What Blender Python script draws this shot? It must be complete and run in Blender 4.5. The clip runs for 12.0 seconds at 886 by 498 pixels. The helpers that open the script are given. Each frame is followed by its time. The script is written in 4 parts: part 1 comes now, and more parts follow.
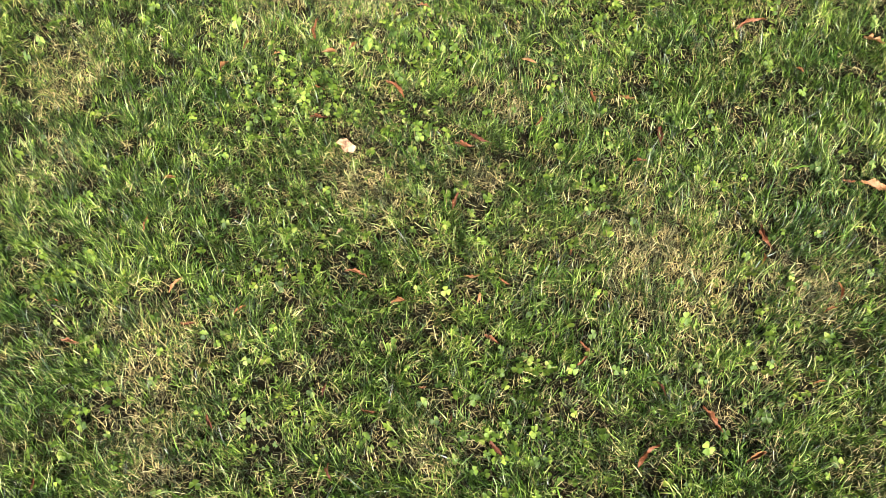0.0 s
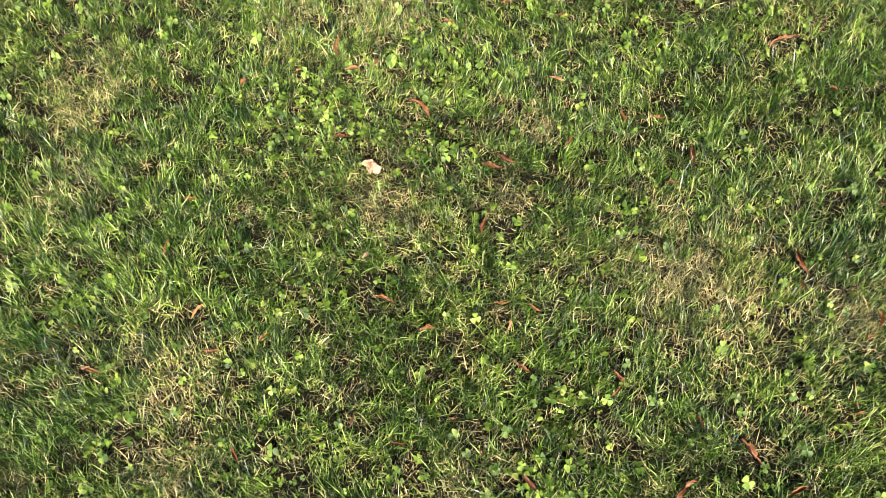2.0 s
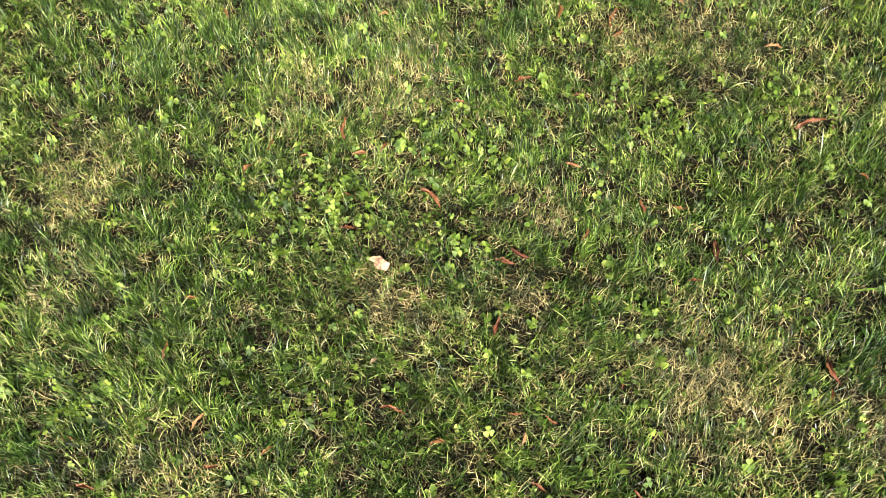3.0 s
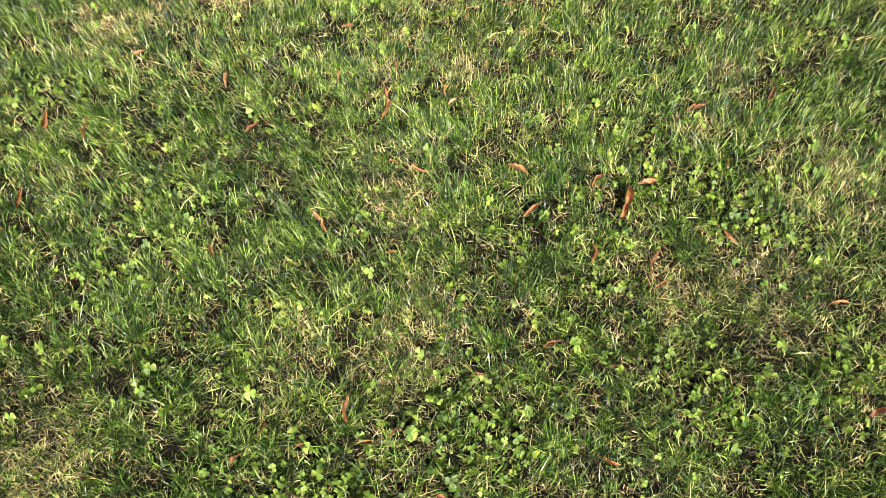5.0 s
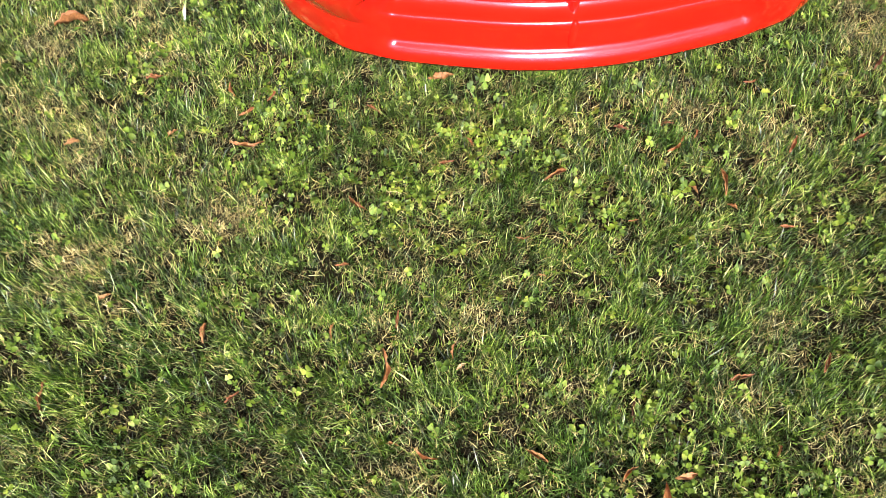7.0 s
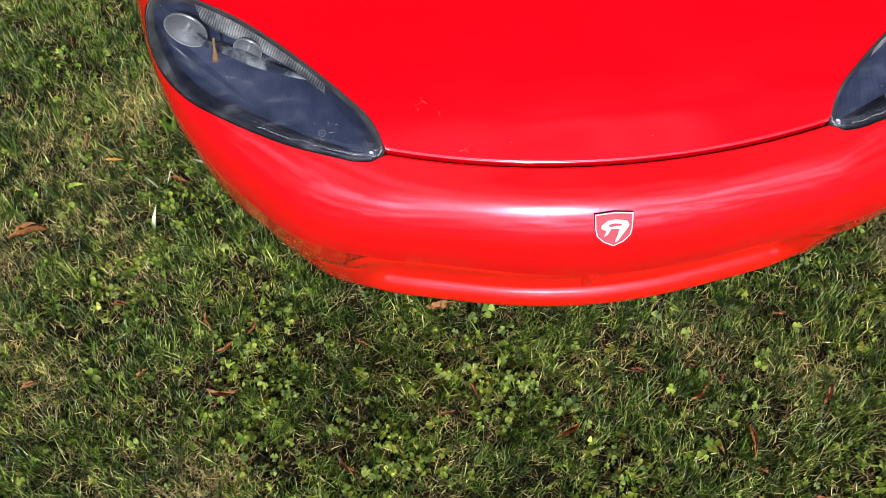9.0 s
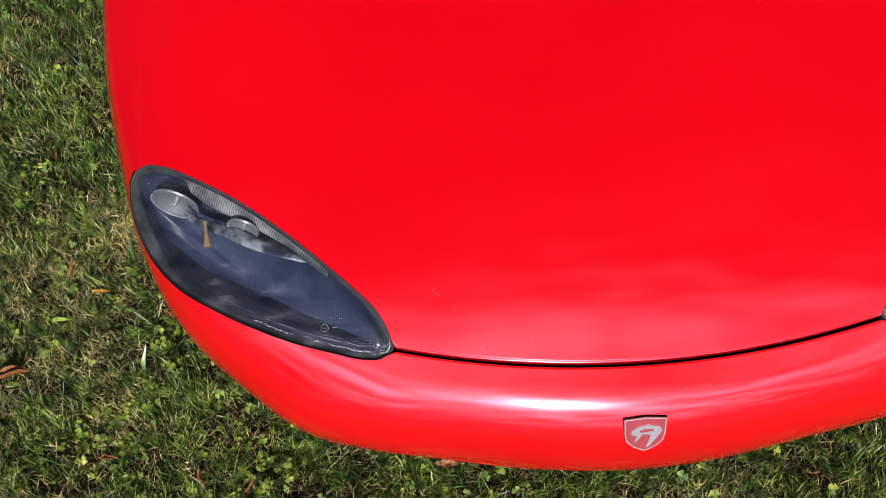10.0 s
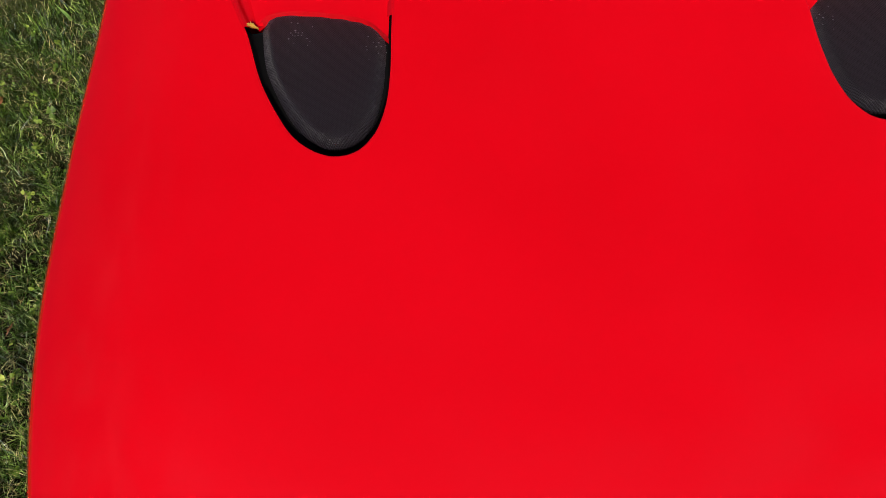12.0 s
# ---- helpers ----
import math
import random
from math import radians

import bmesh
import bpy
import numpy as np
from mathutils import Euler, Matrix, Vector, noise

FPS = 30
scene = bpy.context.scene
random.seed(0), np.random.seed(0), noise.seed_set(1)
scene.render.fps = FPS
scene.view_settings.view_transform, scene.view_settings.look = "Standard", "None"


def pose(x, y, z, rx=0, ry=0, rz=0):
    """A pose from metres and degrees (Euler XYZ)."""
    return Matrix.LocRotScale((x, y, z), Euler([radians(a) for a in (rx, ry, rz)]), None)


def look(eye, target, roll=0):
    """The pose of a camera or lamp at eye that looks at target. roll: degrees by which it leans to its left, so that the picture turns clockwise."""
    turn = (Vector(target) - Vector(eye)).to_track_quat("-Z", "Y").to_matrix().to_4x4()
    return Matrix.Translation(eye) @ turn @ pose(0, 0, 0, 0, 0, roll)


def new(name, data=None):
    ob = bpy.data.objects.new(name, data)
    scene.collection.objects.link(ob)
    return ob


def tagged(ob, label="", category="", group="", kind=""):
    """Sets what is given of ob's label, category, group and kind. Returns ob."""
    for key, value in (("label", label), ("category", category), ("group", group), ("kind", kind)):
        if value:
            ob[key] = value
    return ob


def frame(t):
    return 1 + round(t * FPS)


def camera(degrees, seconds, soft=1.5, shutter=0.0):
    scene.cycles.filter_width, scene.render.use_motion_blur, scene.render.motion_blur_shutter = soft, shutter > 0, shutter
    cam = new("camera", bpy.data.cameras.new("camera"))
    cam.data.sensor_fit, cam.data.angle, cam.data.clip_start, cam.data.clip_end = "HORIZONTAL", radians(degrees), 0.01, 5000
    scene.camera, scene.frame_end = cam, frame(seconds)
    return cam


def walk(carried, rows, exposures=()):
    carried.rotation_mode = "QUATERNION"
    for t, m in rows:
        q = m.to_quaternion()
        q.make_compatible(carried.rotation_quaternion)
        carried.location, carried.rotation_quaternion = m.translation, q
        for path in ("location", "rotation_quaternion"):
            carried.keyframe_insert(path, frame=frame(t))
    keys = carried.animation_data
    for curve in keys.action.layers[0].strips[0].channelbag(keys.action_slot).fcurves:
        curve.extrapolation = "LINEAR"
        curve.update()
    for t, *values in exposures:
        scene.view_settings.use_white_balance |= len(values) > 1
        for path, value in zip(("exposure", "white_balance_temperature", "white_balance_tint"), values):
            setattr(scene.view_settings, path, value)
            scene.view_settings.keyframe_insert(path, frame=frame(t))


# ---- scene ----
cam = camera(54.0, 12.0, soft=0.62)
PATH = [
    (0, (-0.325, -0.082, 1.724), (-0.296, 0.822, -0.06), -2.4),
    (0.5, (-0.337, -0.082, 1.72), (-0.308, 0.818, -0.066), -2.4),
    (1, (-0.359, -0.074, 1.721), (-0.33, 0.827, -0.064), -2.4),
    (1.5, (-0.376, -0.057, 1.715), (-0.348, 0.844, -0.071), -2.4),
    (2, (-0.386, -0.003, 1.71), (-0.353, 0.895, -0.077), -2.1),
    (2.5, (-0.39, 0.09, 1.715), (-0.359, 0.987, -0.072), -2.1),
    (3, (-0.375, 0.237, 1.734), (-0.362, 1.128, -0.057), -3.2),
    (3.2, (-0.366, 0.307, 1.741), (-0.367, 1.187, -0.055), -4.0),
    (4.8, (-0.367, 0.872, 1.769), (-0.358, 1.727, -0.039), -3.3),
    (5, (-0.361, 0.947, 1.771), (-0.356, 1.797, -0.039), -3.5),
    (5.5, (-0.35, 1.12, 1.777), (-0.349, 1.969, -0.034), -3.8),
    (6, (-0.341, 1.286, 1.778), (-0.341, 2.137, -0.032), -3.8),
    (6.5, (-0.334, 1.449, 1.783), (-0.332, 2.3, -0.026), -3.6),
    (7, (-0.329, 1.599, 1.786), (-0.332, 2.453, -0.022), -3.9),
    (7.2, (-0.325, 1.661, 1.791), (-0.33, 2.511, -0.019), -4.1),
    (8.8, (-0.325, 2.17, 1.854), (-0.296, 2.972, 0.022), -2.0),
    (9, (-0.32, 2.24, 1.856), (-0.293, 3.036, 0.022), -2.1),
    (9.5, (-0.32, 2.426, 1.863), (-0.292, 3.203, 0.021), -1.9),
    (10, (-0.319, 2.622, 1.869), (-0.293, 3.379, 0.018), -1.9),
    (10.5, (-0.308, 2.84, 1.867), (-0.288, 3.578, 0.009), -2.2),
    (11, (-0.296, 3.050, 1.837), (-0.277, 3.811, -0.013), -2.5),
    (11.5, (-0.27, 3.2, 1.821), (-0.263, 3.973, -0.023), -3.9),
    (12, (-0.281, 3.429, 1.85), (-0.262, 4.179, -0.004), -2.5),
]
EXPOSURES = [(0, 0.92), (6.3, 0.92), (7.0, 0.87), (8.8, -0.04), (9.5, -0.15), (10.5, -0.28), (12, -0.30)]
walk(cam, [(t, look(eye, target, roll)) for t, eye, target, roll in PATH], EXPOSURES)
world = bpy.data.worlds.new("sky")
scene.world = world
world.use_nodes = True
SUN_EL, SUN_AZ = radians(47), radians(175.5)


def sky_world():
    nt = world.node_tree
    nt.nodes.clear()
    out, bg = nt.nodes.new("ShaderNodeOutputWorld"), nt.nodes.new("ShaderNodeBackground")
    sky = nt.nodes.new("ShaderNodeTexSky")
    sky.sky_type, sky.sun_disc = "NISHITA", False
    sky.sun_elevation, sky.sun_rotation = SUN_EL, SUN_AZ
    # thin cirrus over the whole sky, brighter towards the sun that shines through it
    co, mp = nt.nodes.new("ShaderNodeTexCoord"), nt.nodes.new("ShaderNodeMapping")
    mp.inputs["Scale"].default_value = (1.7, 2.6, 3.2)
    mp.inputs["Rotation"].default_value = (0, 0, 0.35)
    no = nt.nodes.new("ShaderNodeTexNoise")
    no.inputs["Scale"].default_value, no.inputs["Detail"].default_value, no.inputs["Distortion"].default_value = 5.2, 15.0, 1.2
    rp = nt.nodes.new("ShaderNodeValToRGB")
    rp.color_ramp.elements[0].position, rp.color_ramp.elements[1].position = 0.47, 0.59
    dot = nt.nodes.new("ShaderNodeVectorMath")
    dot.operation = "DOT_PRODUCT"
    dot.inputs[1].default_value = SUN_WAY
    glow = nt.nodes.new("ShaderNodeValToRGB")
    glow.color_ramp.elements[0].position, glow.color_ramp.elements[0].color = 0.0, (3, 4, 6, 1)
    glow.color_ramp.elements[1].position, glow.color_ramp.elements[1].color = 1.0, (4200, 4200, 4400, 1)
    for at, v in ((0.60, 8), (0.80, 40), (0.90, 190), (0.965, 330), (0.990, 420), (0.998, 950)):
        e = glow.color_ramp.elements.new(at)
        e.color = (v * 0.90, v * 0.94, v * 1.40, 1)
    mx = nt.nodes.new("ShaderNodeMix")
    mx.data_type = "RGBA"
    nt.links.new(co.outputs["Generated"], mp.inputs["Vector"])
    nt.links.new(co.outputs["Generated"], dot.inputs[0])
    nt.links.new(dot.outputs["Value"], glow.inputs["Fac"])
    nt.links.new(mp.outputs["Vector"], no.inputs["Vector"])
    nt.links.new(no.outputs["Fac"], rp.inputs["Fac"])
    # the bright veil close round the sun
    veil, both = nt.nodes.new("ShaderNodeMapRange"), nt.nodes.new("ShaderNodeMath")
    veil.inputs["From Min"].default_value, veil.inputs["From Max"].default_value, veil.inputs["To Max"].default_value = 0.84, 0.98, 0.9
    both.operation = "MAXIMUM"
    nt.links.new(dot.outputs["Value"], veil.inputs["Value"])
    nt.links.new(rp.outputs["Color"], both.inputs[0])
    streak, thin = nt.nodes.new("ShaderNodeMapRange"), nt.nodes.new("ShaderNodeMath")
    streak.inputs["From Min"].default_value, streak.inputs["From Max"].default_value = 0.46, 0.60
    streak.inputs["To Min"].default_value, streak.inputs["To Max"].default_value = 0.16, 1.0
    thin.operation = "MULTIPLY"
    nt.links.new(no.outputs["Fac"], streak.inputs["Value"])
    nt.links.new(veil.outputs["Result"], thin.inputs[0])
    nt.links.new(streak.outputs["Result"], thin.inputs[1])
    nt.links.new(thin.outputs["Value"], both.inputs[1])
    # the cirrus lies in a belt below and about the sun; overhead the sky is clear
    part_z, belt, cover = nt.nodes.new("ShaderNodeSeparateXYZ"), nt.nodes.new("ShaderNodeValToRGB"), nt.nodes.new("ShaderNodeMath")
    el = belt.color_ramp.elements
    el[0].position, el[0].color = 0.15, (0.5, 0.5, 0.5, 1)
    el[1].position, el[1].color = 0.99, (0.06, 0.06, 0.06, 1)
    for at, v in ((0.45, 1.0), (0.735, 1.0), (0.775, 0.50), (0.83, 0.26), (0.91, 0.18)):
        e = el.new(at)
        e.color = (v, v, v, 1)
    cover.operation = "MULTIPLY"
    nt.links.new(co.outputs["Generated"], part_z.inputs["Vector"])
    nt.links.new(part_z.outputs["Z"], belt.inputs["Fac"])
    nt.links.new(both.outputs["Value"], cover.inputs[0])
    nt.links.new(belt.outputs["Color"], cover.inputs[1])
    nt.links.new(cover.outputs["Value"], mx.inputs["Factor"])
    deep = nt.nodes.new("ShaderNodeMix")
    deep.data_type, deep.blend_type = "RGBA", "MULTIPLY"
    deep.inputs["Factor"].default_value, deep.inputs["B"].default_value = 1.0, (0.50, 0.68, 1.25, 1)
    nt.links.new(sky.outputs["Color"], deep.inputs["A"])
    nt.links.new(deep.outputs["Result"], mx.inputs["A"])
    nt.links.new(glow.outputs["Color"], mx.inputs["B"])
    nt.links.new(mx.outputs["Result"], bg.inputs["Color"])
    bg.inputs["Strength"].default_value = 0.012
    nt.links.new(bg.outputs["Background"], out.inputs["Surface"])


SUN_WAY = Vector((math.sin(SUN_AZ) * math.cos(SUN_EL), math.cos(SUN_AZ) * math.cos(SUN_EL), math.sin(SUN_EL)))
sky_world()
sun = new("sun", bpy.data.lights.new("sun", "SUN"))
sun.data.energy, sun.data.angle, sun.data.color = 5.7, radians(0.53), (1.0, 0.94, 0.84)
sun.matrix_world = look(SUN_WAY * 30, (0, 0, 0))


# ---- materials ----
def material(name, color, rough=0.5, metal=0.0, **extra):
    mat = bpy.data.materials.new(name)
    mat.use_nodes = True
    b = mat.node_tree.nodes["Principled BSDF"]
    b.inputs["Base Color"].default_value = (*color, 1)
    b.inputs["Roughness"].default_value, b.inputs["Metallic"].default_value = rough, metal
    for key, value in extra.items():
        b.inputs[key.replace("_", " ")].default_value = value
    return mat


def node(mat, kind, **inputs):
    n = mat.node_tree.nodes.new(kind)
    for key, value in inputs.items():
        n.inputs[key].default_value = value
    return n


def wire(mat, a, b):
    mat.node_tree.links.new(a, b)


def ramp(mat, fac, stops):
    r = mat.node_tree.nodes.new("ShaderNodeValToRGB")
    e = r.color_ramp.elements
    while len(e) < len(stops):
        e.new(0.5)
    for el, (p, c) in zip(e, stops):
        el.position, el.color = p, (*c, 1)
    wire(mat, fac, r.inputs["Fac"])
    return r.outputs["Color"]


def noise_of(mat, scale, detail=4.0, rough=0.55):
    co = mat.node_tree.nodes.new("ShaderNodeTexCoord")
    n = node(mat, "ShaderNodeTexNoise", Scale=scale, Detail=detail, Roughness=rough)
    wire(mat, co.outputs["Object"], n.inputs["Vector"])
    return n.outputs["Fac"]


def bump(mat, height, strength, distance):
    b = node(mat, "ShaderNodeBump", Strength=strength, Distance=distance)
    wire(mat, height, b.inputs["Height"])
    wire(mat, b.outputs["Normal"], mat.node_tree.nodes["Principled BSDF"].inputs["Normal"])
    return b


def mixed(mat, fac, a, b, blend="MIX"):
    m = mat.node_tree.nodes.new("ShaderNodeMix")
    m.data_type, m.blend_type = "RGBA", blend
    for key, v in (("Factor", fac), ("A", a), ("B", b)):
        if isinstance(v, (int, float)):
            m.inputs[key].default_value = v
        elif isinstance(v, tuple):
            m.inputs[key].default_value = (*v, 1)
        else:
            wire(mat, v, m.inputs[key])
    return m.outputs["Result"]


def leafy(name, stops, patch_stops, patch_scale, through_light, rough=0.5):
    """Plant matter: a colour for each blade, tinted in patches and mottled with painted shade, part of the light
    passing through.
    """
    mat = material(name, (0.1, 0.1, 0.05), rough)
    nt = mat.node_tree
    b = nt.nodes["Principled BSDF"]
    geo = nt.nodes.new("ShaderNodeNewGeometry")
    col = ramp(mat, geo.outputs["Random Per Island"], stops)
    tint = ramp(mat, noise_of(mat, patch_scale, 3.0), patch_stops)
    col = mixed(mat, 1.0, col, tint, "MULTIPLY")
    # tuft-sized mottling: mixed plant tones, plus gap shade and sunlit tops painted in
    tuft_shade = ramp(mat, noise_of(mat, 26.0, 2.0), [(0.36, (0.32, 0.40, 0.32)), (0.64, (1.44, 1.36, 1.22))])
    col = mixed(mat, 1.0, col, tuft_shade, "MULTIPLY")
    wire(mat, col, b.inputs["Base Color"])
    b.inputs["Specular IOR Level"].default_value = 0.5
    tr = nt.nodes.new("ShaderNodeBsdfTranslucent")
    wire(mat, col, tr.inputs["Color"])
    mx = nt.nodes.new("ShaderNodeMixShader")
    mx.inputs["Fac"].default_value = through_light
    wire(mat, b.outputs["BSDF"], mx.inputs[1])
    wire(mat, tr.outputs["BSDF"], mx.inputs[2])
    wire(mat, mx.outputs["Shader"], nt.nodes["Material Output"].inputs["Surface"])
    return mat


# darkest and palest blade tones also carry painted shade and sunlight
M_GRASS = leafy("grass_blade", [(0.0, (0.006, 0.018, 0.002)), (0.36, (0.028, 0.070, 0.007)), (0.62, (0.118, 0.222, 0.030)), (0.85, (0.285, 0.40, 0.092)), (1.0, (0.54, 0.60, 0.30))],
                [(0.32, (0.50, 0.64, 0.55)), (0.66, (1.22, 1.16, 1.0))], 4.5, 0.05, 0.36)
# darker copy of the grass green, with the shade low between tufts painted in
M_LOW = leafy("shaded_low_blade", [(0.0, (0.006, 0.018, 0.002)), (0.6, (0.034, 0.075, 0.010)), (1.0, (0.13, 0.20, 0.040))],
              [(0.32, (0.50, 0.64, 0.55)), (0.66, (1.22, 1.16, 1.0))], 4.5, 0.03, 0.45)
M_DRY = leafy("dry_blade", [(0.0, (0.16, 0.13, 0.058)), (0.4, (0.36, 0.30, 0.125)), (0.75, (0.56, 0.49, 0.24)), (1.0, (0.74, 0.68, 0.42))],
              [(0.3, (0.8, 0.8, 0.8)), (0.7, (1.1, 1.08, 1.0))], 5.0, 0.15, 0.6)
M_CLOVER = leafy("clover_leaf", [(0.0, (0.060, 0.115, 0.012)), (0.6, (0.150, 0.240, 0.028)), (0.9, (0.25, 0.34, 0.055)), (1.0, (0.34, 0.41, 0.10))],
                 [(0.3, (0.85, 0.9, 0.9)), (0.7, (1.1, 1.05, 0.95))], 4.0, 0.18, 0.6)

M_THATCH = leafy("thatch", [(0.0, (0.05, 0.04, 0.018)), (0.5, (0.15, 0.12, 0.058)), (1.0, (0.30, 0.25, 0.14))],
                 [(0.3, (0.7, 0.75, 0.7)), (0.7, (1.1, 1.05, 1.0))], 5.0, 0.05, 0.8)


def soil_material():
    mat = material("shade_dark_soil", (0.05, 0.04, 0.02), 0.95, Specular_IOR_Level=0.08)
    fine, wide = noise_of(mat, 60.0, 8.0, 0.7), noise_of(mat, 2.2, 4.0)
    # close by, the shade between the blades is put into the soil's near-black colour
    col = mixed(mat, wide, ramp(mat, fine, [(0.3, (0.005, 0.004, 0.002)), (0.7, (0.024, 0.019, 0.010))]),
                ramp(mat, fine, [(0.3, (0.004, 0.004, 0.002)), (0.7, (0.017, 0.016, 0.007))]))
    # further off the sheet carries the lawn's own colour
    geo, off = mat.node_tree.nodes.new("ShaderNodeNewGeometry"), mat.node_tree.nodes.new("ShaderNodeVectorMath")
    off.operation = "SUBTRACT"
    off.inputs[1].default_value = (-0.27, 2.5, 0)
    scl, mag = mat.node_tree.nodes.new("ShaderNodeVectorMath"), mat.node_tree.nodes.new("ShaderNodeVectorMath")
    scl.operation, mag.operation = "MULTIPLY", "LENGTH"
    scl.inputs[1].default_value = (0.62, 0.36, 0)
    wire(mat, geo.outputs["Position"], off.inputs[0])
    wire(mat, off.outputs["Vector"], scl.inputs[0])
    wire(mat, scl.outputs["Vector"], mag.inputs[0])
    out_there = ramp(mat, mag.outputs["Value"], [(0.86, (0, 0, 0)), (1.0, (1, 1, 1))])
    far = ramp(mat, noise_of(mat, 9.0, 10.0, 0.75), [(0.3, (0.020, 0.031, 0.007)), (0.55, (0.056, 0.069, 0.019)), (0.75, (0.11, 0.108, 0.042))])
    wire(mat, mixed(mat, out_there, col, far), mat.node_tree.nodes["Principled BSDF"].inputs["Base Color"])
    bump(mat, fine, 1.0, 0.02)
    return mat


M_SOIL = soil_material()


def fallen(name, lo, hi, rough=0.55):
    mat = material(name, hi, rough)
    info = mat.node_tree.nodes.new("ShaderNodeObjectInfo")
    base = mixed(mat, info.outputs["Random"], lo, hi)
    spots = ramp(mat, noise_of(mat, 90.0, 5.0), [(0.35, (0.28, 0.22, 0.20)), (0.52, (0.95, 0.9, 0.85)), (0.70, (1.45, 1.45, 1.5))])
    wire(mat, mixed(mat, 1.0, base, spots, "MULTIPLY"), mat.node_tree.nodes["Principled BSDF"].inputs["Base Color"])
    bump(mat, noise_of(mat, 200.0, 3.0), 0.5, 0.001)
    return mat


M_LEAF = {"r": fallen("red_brown_leaf", (0.20, 0.075, 0.030), (0.34, 0.14, 0.06)), "o": fallen("orange_leaf", (0.32, 0.14, 0.05), (0.50, 0.26, 0.115)),
          "d": fallen("dark_brown_leaf", (0.12, 0.042, 0.022), (0.22, 0.08, 0.04)), "p": fallen("pale_leaf", (0.42, 0.27, 0.15), (0.52, 0.35, 0.21)),
          "y": fallen("yellow_leaf", (0.55, 0.30, 0.04), (0.66, 0.38, 0.05))}


def paint_material(name, green, coat, hazy):
    """Red paint under a clear coat, whose gloss is hazed by weather."""
    mat = material(name, (0.62, 0.001, 0.005), 0.22, 0.0, Coat_Weight=coat, Coat_IOR=1.75)
    b = mat.node_tree.nodes["Principled BSDF"]
    b.inputs["Specular IOR Level"].default_value = 0.36
    b.inputs["Specular Tint"].default_value = (1.0, 0.40, 0.56, 1)
    wide, fine = noise_of(mat, 3.0, 3.0), noise_of(mat, 900.0, 2.0)
    col = ramp(mat, wide, [(0.3, (0.62, green * 0.7, 0.0045)), (0.7, (0.67, green, 0.006))])
    wire(mat, col, b.inputs["Base Color"])
    haze = ramp(mat, noise_of(mat, 25.0, 6.0), [(0.35, (hazy * 0.4,) * 3), (0.75, (hazy,) * 3)])
    wire(mat, haze, b.inputs["Coat Roughness"])
    peel = node(mat, "ShaderNodeBump", Strength=0.06, Distance=0.0006)
    wire(mat, fine, peel.inputs["Height"])
    wire(mat, peel.outputs["Normal"], b.inputs["Coat Normal"])
    return mat


M_PAINT = paint_material("red_paint", 0.0010, 1.0, 0.035)
# extra green in nose and lip: orange of overexposed sunlight put into the paint
M_FASCIA = paint_material("red_fascia_paint", 0.0040, 1.0, 0.035)
M_LIP = paint_material("glare_orange_lip_paint", 0.015, 0.6, 0.16)
M_BLACK = material("black_rubber", (0.005, 0.005, 0.0055), 0.8, Specular_IOR_Level=0.08)
M_GREY = material("grey_seal", (0.03, 0.032, 0.035), 0.5)
M_BAND = material("grey_lens_edge", (0.08, 0.09, 0.11), 0.35)
wire(M_BAND, ramp(M_BAND, noise_of(M_BAND, 20.0, 5.0), [(0.36, (0.014, 0.018, 0.025)), (0.64, (0.085, 0.098, 0.125))]), M_BAND.node_tree.nodes["Principled BSDF"].inputs["Base Color"])
M_TYRE = material("tyre_rubber", (0.02, 0.02, 0.02), 0.8)
M_RIM = material("alloy_rim", (0.6, 0.6, 0.62), 0.3, 1.0)
M_CHROME = material("bright_reflector", (0.34, 0.37, 0.42), 0.32, 0.6)
M_SILVER = material("badge_silver", (0.66, 0.65, 0.67), 0.32, 0.75)
M_ENAMEL = material("red_enamel", (0.60, 0.10, 0.12), 0.25, 0.5)
M_CHIP = material("chipped_paint", (0.70, 0.20, 0.20), 0.6)
M_DUST = material("pale_dust", (0.30, 0.31, 0.33), 0.8)
M_TWIG = material("twig_bark", (0.23, 0.14, 0.075), 0.8)
bump(M_TWIG, noise_of(M_TWIG, 300.0, 4.0), 0.8, 0.002)
M_SHELF = material("lamp_shelf", (0.22, 0.25, 0.30), 0.3, 0.4)
bump(M_SHELF, noise_of(M_SHELF, 40.0, 4.0), 0.5, 0.004)
wire(M_SHELF, ramp(M_SHELF, noise_of(M_SHELF, 34.0, 5.0), [(0.40, (0.03, 0.04, 0.075)), (0.66, (0.42, 0.46, 0.52))]), M_SHELF.node_tree.nodes["Principled BSDF"].inputs["Base Color"])
M_PALE = material("pale_moulding", (0.50, 0.53, 0.57), 0.6)
M_RIMGLASS = material("reflector_edge", (0.55, 0.58, 0.62), 0.35, 0.4)
M_MARK = material("moulded_mark", (0.17, 0.18, 0.20), 0.5)


def ribbed_material(name, lo, hi, depth, metal):
    """Fine upright flutes, unevenly bright."""
    mat = material(name, hi, 0.4, metal)
    co = mat.node_tree.nodes.new("ShaderNodeTexCoord")
    w = node(mat, "ShaderNodeTexWave", Scale=105.0)
    w.bands_direction = "X"
    wire(mat, co.outputs["Object"], w.inputs["Vector"])
    cloudy = ramp(mat, noise_of(mat, 22.0, 4.0), [(0.38, lo), (0.66, hi)])
    wire(mat, mixed(mat, 1.0, cloudy, ramp(mat, w.outputs["Fac"], [(0.2, (0.55, 0.57, 0.60)), (0.8, (1.0, 1.0, 1.0))]), "MULTIPLY"), mat.node_tree.nodes["Principled BSDF"].inputs["Base Color"])
    bump(mat, w.outputs["Fac"], depth, 0.003)
